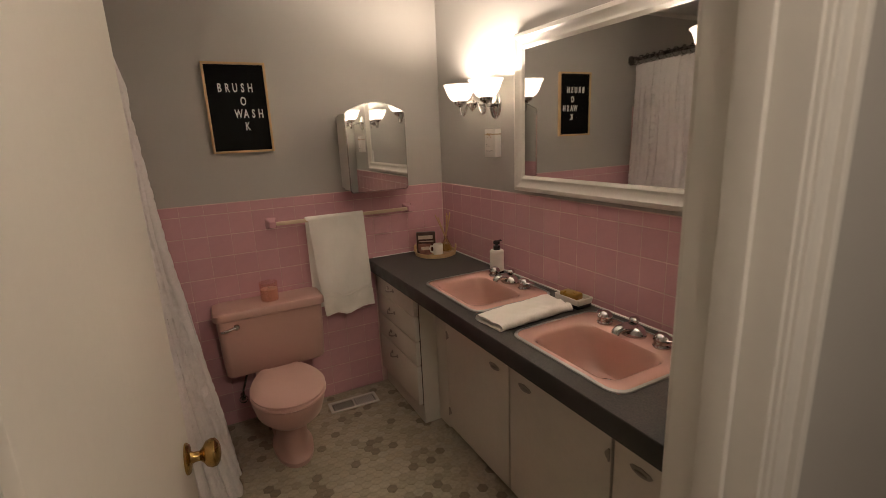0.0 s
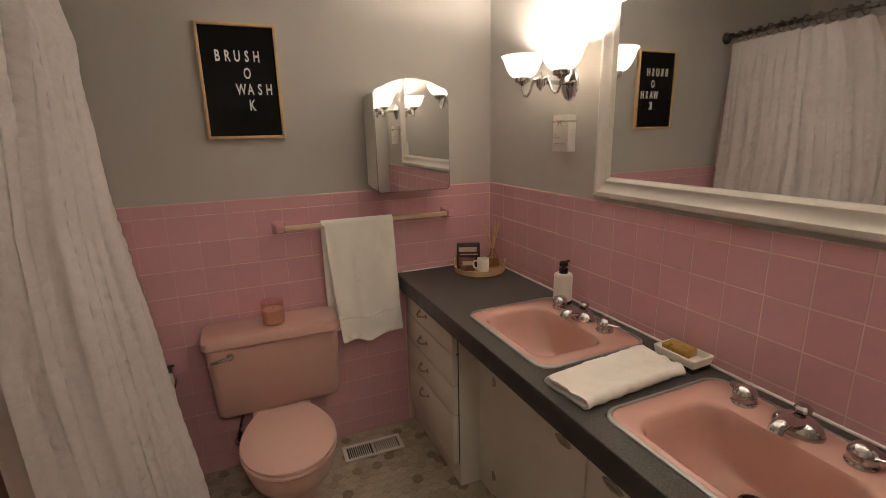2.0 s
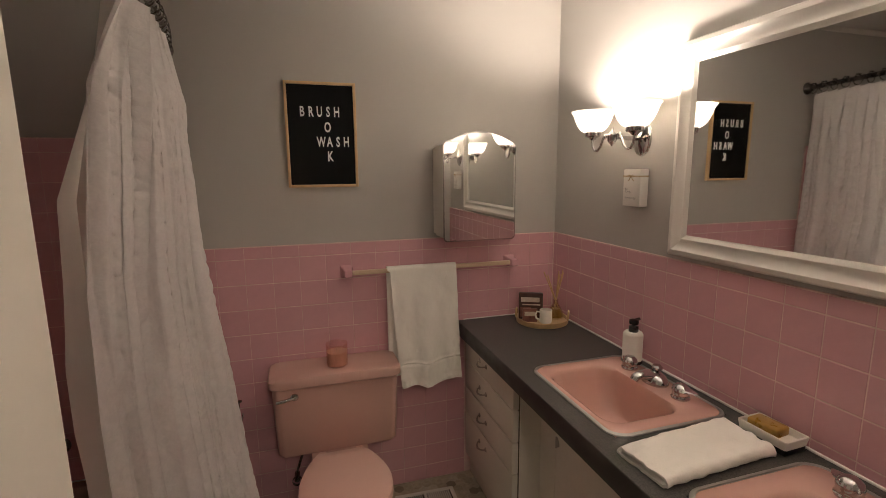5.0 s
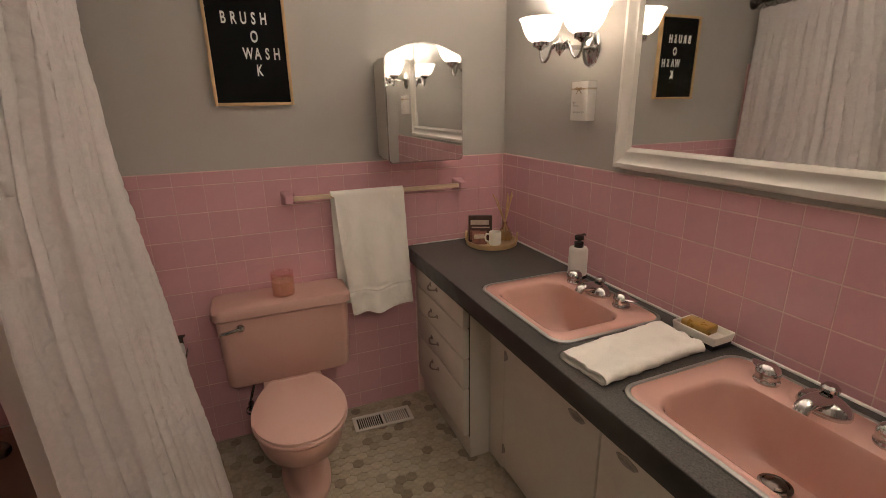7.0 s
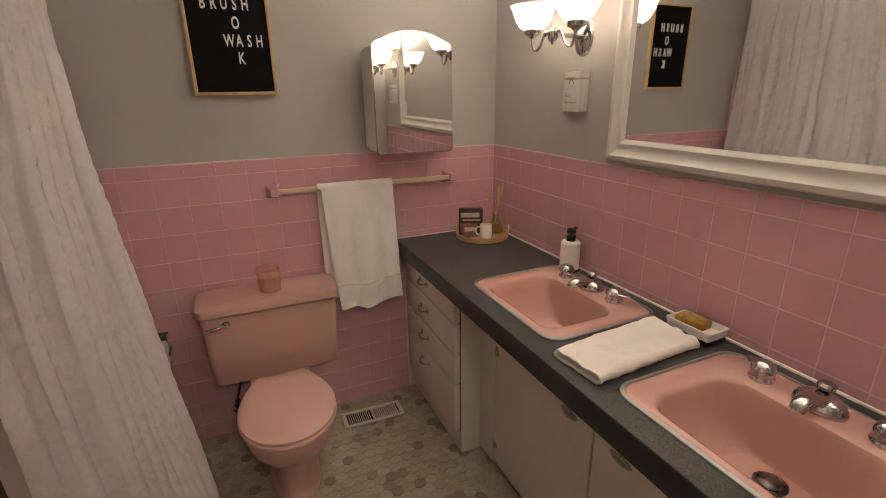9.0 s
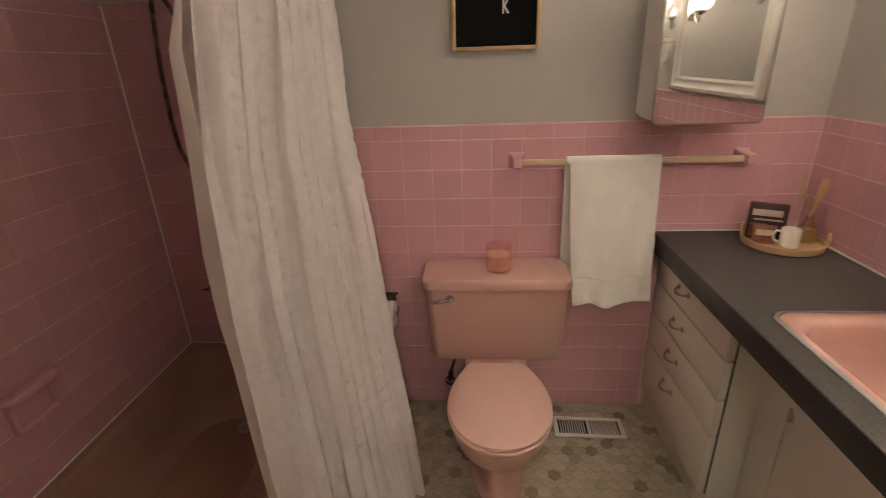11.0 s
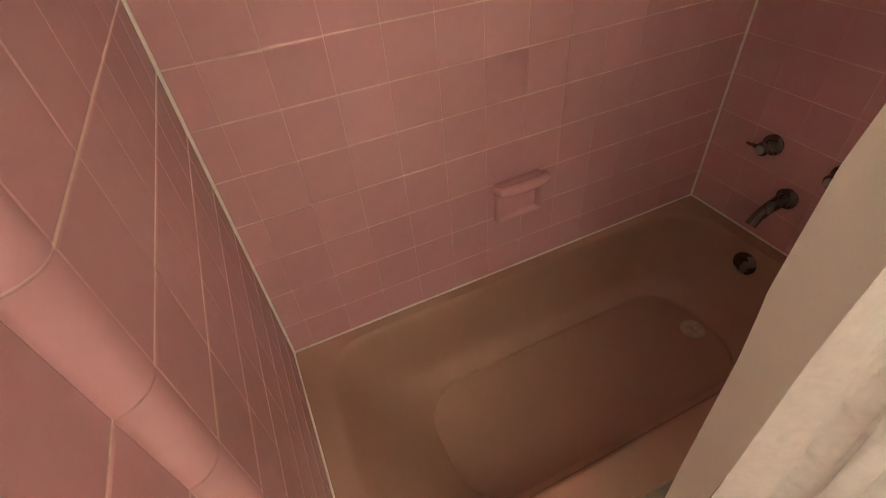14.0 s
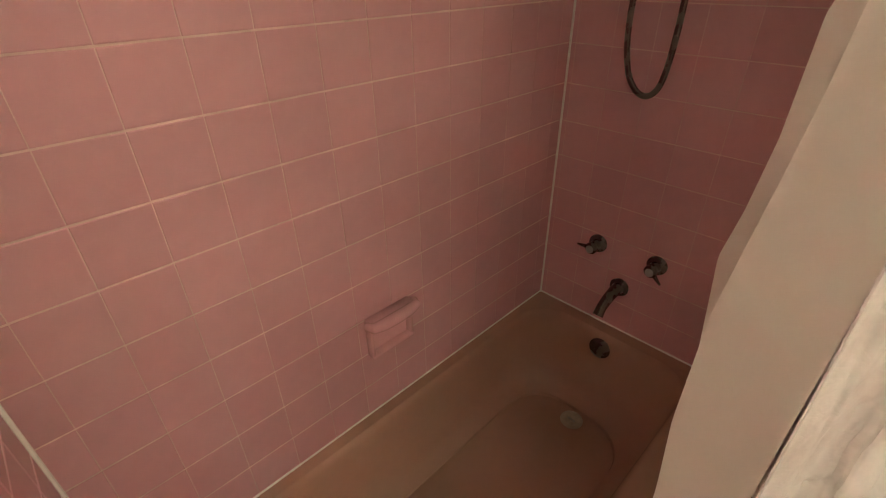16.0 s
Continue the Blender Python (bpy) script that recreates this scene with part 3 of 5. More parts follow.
def build_dispenser(x, y, h, turn):
    di = thing("soap_dispenser", x, y, C_TOP + 0.0085, "white ribbed soap dispenser with black pump and base", "soap dispenser", turn, group="soap dispensers")
    prof = [(0, 0.010), (0.0335, 0.010)]
    zz = 0.012
    while zz < h - 0.008:
        prof += [(0.0344, zz), (0.0350, zz + 0.002), (0.0344, zz + 0.004)]
        zz += 0.0042
    prof += [(0.034, h - 0.006), (0.030, h), (0.012, h + 0.002), (0, h + 0.002)]
    part("bottle", lathe(prof, 28), M_CERAM, di)
    part("base_band", lathe([(0, 0), (0.035, 0), (0.0362, 0.002), (0.0362, 0.0095), (0.034, 0.0115), (0, 0.0115)], 28), M_BLKPL, di, "black rubber base ring")
    pump = lathe([(0.017, h + 0.001), (0.017, h + 0.020), (0.012, h + 0.022), (0.007, h + 0.024), (0.007, h + 0.029), (0.016, h + 0.030), (0.017, h + 0.034), (0.016, h + 0.044), (0.008, h + 0.047), (0, h + 0.047)], 20)
    tube([(0, 0, h + 0.040), (-0.024, 0, h + 0.042), (-0.040, 0, h + 0.041), (-0.046, 0, h + 0.036)], [0.006, 0.0045, 0.004, 0.0035], 8, pump)
    part("pump", pump, M_BLKPL, di, "black plastic pump head")
    return di


build_dispenser(-0.075, -0.700, 0.116, 205)
build_dispenser(-0.086, -1.785, 0.118, -50)


def folded_towel(w, d, h, seed):
    """A towel folded flat on itself: a soft closed loop of cloth, its two layers parting at the open ends."""
    bm = bmesh.new()
    nu, nv = 64, 60
    r = h / 2
    flat = d - h
    total = 2 * flat + 2 * math.pi * r
    grid = []
    for i in range(nu + 1):
        u = i / nu - 0.5
        end = max(0.0, abs(u) * 2 - 0.80) / 0.20
        row = []
        for j in range(nv):
            q = total * j / nv
            if q < flat:
                y, z = -flat / 2 + q, h
            elif q < flat + math.pi * r:
                a = (q - flat) / r
                y, z = flat / 2 + r * math.sin(a), r + r * math.cos(a)
            elif q < 2 * flat + math.pi * r:
                y, z = flat / 2 - (q - flat - math.pi * r), 0.0
            else:
                a = (q - 2 * flat - math.pi * r) / r
                y, z = -flat / 2 - r * math.sin(a), r - r * math.cos(a)
            t = y / d
            sag = noise.noise((u * 3 + seed, t * 3, 1.7)) * 0.0050 + noise.noise((u * 11, t * 8 + seed, 0.4)) * 0.0018
            if z > 0.3 * h:
                z += sag - 0.0045 * end * (1 + 1.4 * noise.noise((t * 7, u * 2, seed)))
            side = 0.004 * noise.noise((u * 13, seed, z * 40))
            x = u * w * (1 + 0.03 * t) + 0.006 * noise.noise((t * 6, z * 60, seed + (u > 0) * 5)) * end
            row.append(bm.verts.new((x, y * (1 + 0.05 * u) + side, max(0.0, z))))
        grid.append(row)
    for a, b in zip(grid, grid[1:]):
        for j in range(nv):
            k = (j + 1) % nv
            bm.faces.new((a[j], a[k], b[k], b[j]))
    bmesh.ops.recalc_face_normals(bm, faces=bm.faces)
    bmesh.ops.solidify(bm, geom=bm.faces[:], thickness=0.007)
    lowest = min(v.co.z for v in bm.verts)
    bmesh.ops.translate(bm, vec=(0, 0, -lowest), verts=bm.verts)
    return bm


hand_towel = thing("hand_towel", -0.300, -1.222, C_TOP + 0.0015, "folded cream white terry hand towel between the sinks", "towel", 4)
part("cloth", folded_towel(0.352, 0.158, 0.030, 3.1), M_TOWEL, hand_towel)

dish = thing("soap_dish", -0.066, -1.232, C_TOP + 0.0005, "white wooden soap tray on black feet with a soap bar", "soap dish", 2)
part("tray", loft([rrect(-0.039, 0.039, -0.063, 0.063, 0.006, 0.016), rrect(-0.042, 0.042, -0.067, 0.067, 0.006, 0.037), rrect(-0.0415, 0.0415, -0.0665, 0.0665, 0.006, 0.040), rrect(-0.0365, 0.0365, -0.0615, 0.0615, 0.005, 0.040), rrect(-0.035, 0.035, -0.060, 0.060, 0.005, 0.037), rrect(-0.032, 0.032, -0.056, 0.056, 0.005, 0.024)], True, True), M_CERAM, dish, smooth=False)
part("foot", box(-0.037, 0.037, -0.061, 0.061, 0, 0.0162, 0.002), M_BLKPL, dish, "black base under the tray")
soap = thing("soap_bar", -0.067, -1.220, C_TOP + 0.0247, "amber yellow rectangular soap bar in the tray", "soap", 6)
part("bar", box(-0.026, 0.026, -0.040, 0.040, 0, 0.026, 0.006, 3), M_SOAP, soap)

# ---- corner tray and what stands on it ----
TX, TY = -0.142, -0.150
tray = thing("wooden_tray", TX, TY, C_TOP, "round pale wooden tray with two loop handles", "tray", -33)
part("base", lathe([(0, 0.0), (0.114, 0.0), (0.120, 0.003), (0.122, 0.024), (0.120, 0.026), (0.115, 0.024), (0.113, 0.009), (0, 0.008)], 40), M_WOOD, tray)
for d in (-1, 1):
    part("handle", tube([(d * 0.118, -0.028, 0.022), (d * 0.120, -0.026, 0.042), (d * 0.121, -0.012, 0.056), (d * 0.121, 0.012, 0.056), (d * 0.120, 0.026, 0.042), (d * 0.118, 0.028, 0.022)], 0.0045, 8), M_WOOD, tray)
box_thing = thing("tea_packet", TX - 0.045, TY + 0.030, C_TOP + 0.009, "dark brown printed packet leaning back on the tray", "packet", -26)
part("pouch", box(-0.056, 0.056, -0.014, 0.014, 0, 0.128, 0.005), M_PKG, box_thing)
part("print", box(-0.046, 0.040, -0.0155, -0.014, 0.086, 0.108, 0.0003), M_PKGART, box_thing, "cream printed lettering block")
part("red_patch", box(-0.048, 0.000, -0.0155, -0.014, 0.012, 0.060, 0.0003), M_PKGRED, box_thing, "red printed picture patch")
part("cream_patch", box(-0.040, 0.044, -0.0155, -0.014, 0.070, 0.076, 0.0003), M_PKGART, box_thing)
sachet = thing("snack_sachet", TX - 0.070, TY - 0.012, C_TOP + 0.009, "small red and cream sachet leaning on the packet", "sachet", -18)
part("pouch", box(-0.034, 0.034, -0.005, 0.005, 0, 0.064, 0.002), M_PKGRED, sachet)
part("print", box(-0.026, 0.022, -0.0065, -0.005, 0.030, 0.050, 0.0003), M_PKGART, sachet)
mug = thing("small_mug", TX - 0.004, TY - 0.042, C_TOP + 0.009, "small cream ceramic mug on the tray", "mug", 160)
part("cup", lathe([(0, 0), (0.024, 0), (0.028, 0.004), (0.0285, 0.060), (0.027, 0.062), (0.026, 0.059), (0.025, 0.008), (0, 0.006)], 24), M_CERAM, mug)
part("handle", tube([(0.027, 0, 0.050), (0.041, 0, 0.052), (0.048, 0, 0.037), (0.043, 0, 0.019), (0.027, 0, 0.012)], 0.0045, 8), M_CERAM, mug)
diff = thing("reed_diffuser", TX + 0.076, TY + 0.008, C_TOP + 0.009, "small glass reed diffuser with amber oil and sticks", "diffuser")
part("bottle", lathe([(0, 0), (0.033, 0), (0.037, 0.005), (0.036, 0.026), (0.020, 0.060), (0.012, 0.072), (0.012, 0.086), (0.015, 0.089), (0.012, 0.0895), (0.010, 0.085), (0.010, 0.072), (0.017, 0.058), (0.0325, 0.026), (0.0325, 0.006), (0, 0.005)], 24), M_GLASS, diff, "clear glass bottle")
part("oil", lathe([(0, 0.0055), (0.032, 0.0065), (0.0322, 0.025), (0.0215, 0.046), (0, 0.0465)], 20), M_SOAP, diff, "amber oil")
for k, (a, t) in enumerate(((300, 9), (325, 14), (150, 24), (165, 19), (20, 6), (345, 12))):
    d = Vector((math.cos(radians(a)) * math.sin(radians(t)), math.sin(radians(a)) * math.sin(radians(t)) * 0.7, math.cos(radians(t))))
    st = Vector((0, 0, 0.082))
    part("reed", tube([st - d * 0.058, st + d * (0.135 + 0.010 * (k % 3))], 0.0026, 6), M_REED, diff, "thin tan reed")

# ---- toilet ----
TCX = -1.105
toilet = thing("toilet", TCX, 0, 0, "salmon pink two-piece toilet with closed lid", "toilet")
tank = loft([rrect(-0.236, 0.236, -0.186, -0.020, 0.030, 0.352), rrect(-0.246, 0.246, -0.192, -0.016, 0.034, 0.362), rrect(-0.252, 0.252, -0.196, -0.014, 0.032, 0.50), rrect(-0.257, 0.257, -0.199, -0.012, 0.032, 0.655)], True, True)
part("tank", tank, M_TOILET, toilet)
part("tank_lid", loft([rrect(-0.262, 0.262, -0.206, -0.010, 0.036, 0.652), rrect(-0.270, 0.270, -0.214, -0.008, 0.040, 0.660), rrect(-0.270, 0.270, -0.214, -0.008, 0.040, 0.688), rrect(-0.264, 0.264, -0.208, -0.010, 0.040, 0.698), rrect(-0.250, 0.250, -0.194, -0.018, 0.036, 0.702)], True, True), M_TOILET, toilet)
lev = lathe([(0.015, 0), (0.016, 0.004), (0.012, 0.009), (0, 0.011)], 16, pose(-0.170, -0.198, 0.618, 90))
tube([(-0.170, -0.208, 0.618), (-0.190, -0.214, 0.617), (-0.222, -0.216, 0.612), (-0.240, -0.214, 0.610)], [0.006, 0.006, 0.0075, 0.006], 10, lev)
part("flush_lever", lev, M_CHROME, toilet, "chrome flush lever")


def egg(w, yb, yf, z, n=40):
    """An egg-shaped loop: half width w, from the back yb to the front yf, straight across at the back."""
    out = []
    cy = yb + (yf - yb) * 0.44
    for k in range(n):
        a = 2 * math.pi * k / n
        c, s = math.cos(a), math.sin(a)
        if s < 0:
            x, y = w * abs(c) ** 0.92 * (1 if c >= 0 else -1), cy + (yf - cy) * -s
        else:
            x = w * abs(c) ** 0.62 * (1 if c >= 0 else -1) * (1 - 0.26 * s)
            y = cy + (yb - cy) * s ** 0.75
        out.append((x, y, z))
    return out


def lid_loop(w, yb, yf, z, n=48):
    """A lid's loop: a round front, sides that taper back to a straight hinge edge."""
    out = []
    cy = yb + (yf - yb) * 0.50
    for k in range(n):
        a = 2 * math.pi * k / n
        c, q = math.cos(a), math.sin(a)
        sign = 1 if c >= 0 else -1
        if q < 0:
            x, y = w * sign * abs(c) ** 0.94, cy - (yf - cy) * q
        elif abs(c) > 0.5:
            f = q / 0.8661
            x, y = w * sign * (1 - 0.40 * f ** 1.7), cy + (yb - cy) * (f - 0.05 * f ** 6)
        else:
            x, y = 0.60 * w * c / 0.5 * 0.96, yb
        out.append((x, y, z))
    return out


bowl = loft([egg(0.094, -0.20, -0.560, 0.0), egg(0.095, -0.20, -0.562, 0.022), egg(0.080, -0.21, -0.540, 0.036), egg(0.074, -0.22, -0.528, 0.06), egg(0.073, -0.23, -0.525, 0.15), egg(0.080, -0.24, -0.532, 0.185), egg(0.120, -0.25, -0.580, 0.215), egg(0.152, -0.25, -0.635, 0.260), egg(0.165, -0.24, -0.662, 0.315), egg(0.168, -0.235, -0.668, 0.338), egg(0.168, -0.235, -0.670, 0.352), egg(0.150, -0.25, -0.650, 0.358)], True, True)
part("bowl", bowl, M_TOILET, toilet)
part("bowl_neck", loft([rrect(-0.075, 0.075, -0.30, -0.05, 0.03, 0.0), rrect(-0.070, 0.070, -0.30, -0.05, 0.03, 0.10), rrect(-0.080, 0.080, -0.30, -0.05, 0.03, 0.25), rrect(-0.110, 0.110, -0.32, -0.04, 0.03, 0.30), rrect(-0.115, 0.115, -0.32, -0.04, 0.03, 0.352)], True, True), M_TOILET, toilet)
part("seat", loft([lid_loop(0.166, -0.262, -0.672, 0.358), lid_loop(0.170, -0.260, -0.677, 0.362), lid_loop(0.170, -0.260, -0.677, 0.369), lid_loop(0.166, -0.262, -0.673, 0.373)], True, True), M_SEAT, toilet, "pink plastic seat ring")
part("lid", loft([lid_loop(0.163, -0.262, -0.667, 0.3745), lid_loop(0.168, -0.260, -0.674, 0.378), lid_loop(0.168, -0.260, -0.674, 0.387), lid_loop(0.160, -0.266, -0.662, 0.3925), lid_loop(0.120, -0.30, -0.60, 0.396), lid_loop(0.03, -0.42, -0.50, 0.397)], True, True), M_SEAT, toilet, "pink plastic closed lid")
for d in (-1, 1):
    part("seat_hinge", box(d * 0.075 - 0.016, d * 0.075 + 0.016, -0.268, -0.240, 0.358, 0.386, 0.005, 2), M_SEAT, toilet)
    part("bolt_cap", lathe([(0.013, 0), (0.013, 0.010), (0.008, 0.018), (0, 0.020)], 14, pose(d * 0.078, -0.40, 0.006)), M_BRONZE, toilet, "dark worn bolt cap")
supply = thing("water_supply", TCX - 0.165, -0.03, 0.0, "dark water supply valve and pipe under the tank", "valve")
vb = tube([(-0.02, 0.028, 0.16), (-0.02, -0.03, 0.16)], 0.012, 12)
lathe([(0.020, -0.008), (0.022, 0.0), (0.020, 0.008)], 14, pose(-0.02, -0.036, 0.16, 90), vb)
tube([(-0.02, -0.03, 0.165), (-0.015, -0.05, 0.22), (0.01, -0.06, 0.30), (0.02, -0.06, 0.36)], 0.0055, 10, vb)
part("pipe", vb, M_BRONZE, supply)

candle = thing("candle", -1.096, -0.125, 0.702, "pink candle in a clear pink glass tumbler on the tank", "candle")
part("glass", lathe([(0, 0), (0.040, 0), (0.0435, 0.003), (0.0455, 0.097), (0.044, 0.098), (0.0425, 0.095), (0.041, 0.006), (0, 0.005)], 30), M_GLASSP, candle)
part("wax", lathe([(0, 0.0055), (0.0405, 0.0065), (0.0418, 0.062), (0.036, 0.0635), (0, 0.063)], 26), M_WAX, candle, "pink wax filling")
part("wick", tube([(0, 0, 0.062), (0.001, 0, 0.072)], 0.0009, 6), M_INK, candle)

# ---- towel bar with towel ----
BZ, BY = 1.081, -0.058
bar = thing("towel_bar", 0, 0, 0, "square cream towel bar on pink ceramic posts", "towel bar")
part("bar", box(-1.020, -0.262, BY - 0.009, BY + 0.009, BZ - 0.009, BZ + 0.009, 0.002), M_BARWOOD, bar, "cream wooden bar")
for x in (-1.030, -0.254):
    post = loft([rrect(-0.028, 0.028, -0.028, 0.028, 0.006, 0.001), rrect(-0.027, 0.027, -0.027, 0.027, 0.008, 0.012), rrect(-0.019, 0.019, -0.019, 0.019, 0.008, 0.030), rrect(-0.018, 0.018, -0.018, 0.018, 0.007, 0.066), rrect(-0.014, 0.014, -0.014, 0.014, 0.006, 0.074)], True, True)
    bmesh.ops.transform(post, matrix=pose(x, -0.008, BZ, 90), verts=post.verts)
    part("post", post, M_TILE, bar, "pink glazed ceramic post")


def hung_towel():
    """A towel folded lengthwise over the bar: a front fall, a shorter back fall and soft waves."""
    bm = bmesh.new()
    nu, nv = 56, 130
    front, back, rad = 0.535, 0.50, 0.017
    total = front + math.pi * rad + back
    grid = []
    for i in range(nv + 1):
        s = total * i / nv
        row = []
        for j in range(nu + 1):
            u = j / nu
            if s < front:
                y, z, drop = -rad, -(front - s), (front - s) / front
            elif s < front + math.pi * rad:
                a = (s - front) / rad
                y, z, drop = -rad * math.cos(a), rad * math.sin(a), 0
            else:
                b = s - front - math.pi * rad
                y, z, drop = rad, -b, b / back
            side = -1 if s < front else 1
            x = -0.850 + 0.305 * u + (0.040 * drop ** 1.3 * (1 - u) + 0.020 * drop * u if side < 0 else (-0.012 - 0.010 * drop) * (1 - u) + 0.012 * drop)
            wave = 0.013 * drop * math.sin(u * 7.5 + 0.8 + drop * 1.3) + 0.008 * drop * math.sin(u * 17 + 2 + 2 * drop)
            hem = 0.0022 * (math.cos((front - s) * 2 * math.pi / 0.014) if side < 0 and 0.395 < front - s < 0.445 else 0) - (0.004 if side < 0 and front - s > 0.515 else 0)
            fluff = noise.noise((u * 22, s * 50, 0.3)) * 0.0020 + noise.noise((u * 6, s * 11, 4.0)) * 0.007
            yy = y * (1 + 0.35 * drop) + (wave - 0.014 * drop + hem if side < 0 else -abs(wave) * 0.2) + fluff * (0.35 + drop)
            yy = min(yy, 0.042)
            zz = z + (0.018 * (1 - u) * -1 + 0.010 * math.sin(u * 9)) * drop * 0.8
            row.append(bm.verts.new((x, BY + yy, BZ + 0.003 + zz)))
        grid.append(row)
    for a, b in zip(grid, grid[1:]):
        for j in range(nu):
            bm.faces.new((a[j], a[j + 1], b[j + 1], b[j]))
    bmesh.ops.recalc_face_normals(bm, faces=bm.faces)
    bmesh.ops.solidify(bm, geom=bm.faces[:], thickness=0.007)
    return bm


bath_towel = thing("bath_towel", 0, 0, 0, "white terry towel folded over the towel bar", "towel")
part("cloth", hung_towel(), M_TOWEL, bath_towel)

# ---- letter board ----
board = thing("letter_board", -1.108, -0.001, 1.449, "black felt letter board in a pale wooden frame with white letters", "letter board")
BW, BH = 0.285, 0.424
part("felt", box(-BW / 2 + 0.009, BW / 2 - 0.009, -0.012, -0.001, 0.009, BH - 0.009), M_BLACK, board, smooth=False)
for x0, x1, z0, z1 in ((-BW / 2, -BW / 2 + 0.011, 0, BH), (BW / 2 - 0.011, BW / 2, 0, BH), (-BW / 2 + 0.011, BW / 2 - 0.011, 0, 0.011), (-BW / 2 + 0.011, BW / 2 - 0.011, BH - 0.011, BH)):
    part("frame_strip", box(x0, x1, -0.021, -0.001, z0, z1, 0.0015), M_WOOD, board, "pale wooden frame strip")
ribs = bmesh.new()
zz = 0.016
while zz < BH - 0.014:
    box(-BW / 2 + 0.012, BW / 2 - 0.012, -0.0135, -0.0122, zz, zz + 0.0035, bm=ribs)
    zz += 0.0064
part("felt_ribs", ribs, M_BLACK, board, smooth=False)
ROWS_OF_LETTERS = (("BRUSH", -0.075, 0.0345, 0.305), ("O", 0.024, 0.0, 0.243), ("WASH", -0.004, 0.0340, 0.184), ("K", 0.030, 0.0, 0.125))
for word, x, step, z in ROWS_OF_LETTERS:
    for k, ch in enumerate(word):
        text_mesh(ch, 0.056, pose(x + step * k, -0.0145, z, 90) @ Matrix.Diagonal((0.60, 1.0, 1, 1)), M_WHITE, "letter", board)

# ---- medicine cabinet ----
med = thing("medicine_cabinet", -0.472, 0, 1.212, "chrome medicine cabinet with an arched mirror door", "medicine cabinet")
MW, MH, MARCH = 0.334, 0.418, 0.042


def arched(w, h, rise, r=0.022):
    pts = [(-w / 2 + r * 0.5, 0), (-w / 2, r * 0.5), (-w / 2, h - r)]
    pts += [(-w / 2 + r * (1 - math.cos(radians(a))), h - r + (r + 0.004) * math.sin(radians(a))) for a in (25, 50, 75)]
    for k in range(1, 14):
        u = -1 + 2 * k / 14
        pts.append((u * (w / 2 - r), h + rise * (1 - u * u) + 0.002))
    pts += [(w / 2 - r * (1 - math.cos(radians(a))), h - r + (r + 0.004) * math.sin(radians(a))) for a in (75, 50, 25)]
    pts += [(w / 2, h - r), (w / 2, r * 0.5), (w / 2 - r * 0.5, 0)]
    return pts


part("body", prism([(x, z) for x, z in [(-0.160, 0.010), (-0.160, MH - 0.008), (0.160, MH - 0.008), (0.160, 0.010)]], -0.1775, -0.001, 0.012), M_TRIM, med, "pale enamelled steel box")
dr = part("door", prism(arched(MW - 0.004, MH, MARCH), -0.186, -0.178, 0.003), M_CHROME, med, "chrome-edged arched door")
part("mirror", prism(arched(MW - 0.014, MH - 0.012, MARCH, 0.020), -0.1885, -0.1865), M_MIRROR, dr, "arched mirror glass", smooth=False).matrix_basis = pose(0, 0, 0.006, 0, 0, -0.5)

# ---- wall mirror over the vanity ----
wm = thing("wall_mirror", 0, 0, 0, "large wall mirror in a moulded white frame", "mirror")
MY0, MY1, MZ0, MZ1 = -1.758, -0.780, 1.226, 1.906
fw = 0.072
glass = part("glass", box(-0.016, -0.012, MY0 + fw - 0.008, MY1 - fw + 0.008, MZ0 + fw - 0.008, MZ1 - fw + 0.008), M_MIRROR, wm, "flat mirror glass", smooth=False)
glass.matrix_basis = pose(0, (MY0 + MY1) / 2, 0, 0, 0, 0.25) @ pose(0, -(MY0 + MY1) / 2, 0)
part("backing", box(-0.011, -0.001, MY0 + 0.01, MY1 - 0.01, MZ0 + 0.01, MZ1 - 0.01), M_GAP, wm, smooth=False)
PROF = [(0.0, 0.001), (0.0, 0.020), (0.005, 0.027), (0.012, 0.029), (0.019, 0.030), (0.026, 0.024), (0.044, 0.020), (0.052, 0.023), (0.058, 0.025), (0.064, 0.022), (0.067, 0.019), (0.072, 0.018), (0.072, 0.012)]


def mitred(a, b, inward):
    """A frame strip between two corners, mitred at 45 degrees; inward is the way to the glass."""
    a, b, inward = Vector(a), Vector(b), Vector(inward)
    along = (b - a).normalized()
    la = [(Vector((-h, 0, 0)) + a + (inward + along) * u)[:] for u, h in PROF]
    lb = [(Vector((-h, 0, 0)) + b + (inward - along) * u)[:] for u, h in PROF]
    return loft([la, lb], True, True)


for a, b, i in (((0, MY0, MZ0), (0, MY1, MZ0), (0, 0, 1)), ((0, MY0, MZ1), (0, MY1, MZ1), (0, 0, -1)), ((0, MY0, MZ0), (0, MY0, MZ1), (0, 1, 0)), ((0, MY1, MZ0), (0, MY1, MZ1), (0, -1, 0))):
    part("frame_strip", mitred(a, b, i), M_TRIM, wm, "moulded white frame strip")

# ---- sconces ----
SX = -0.132


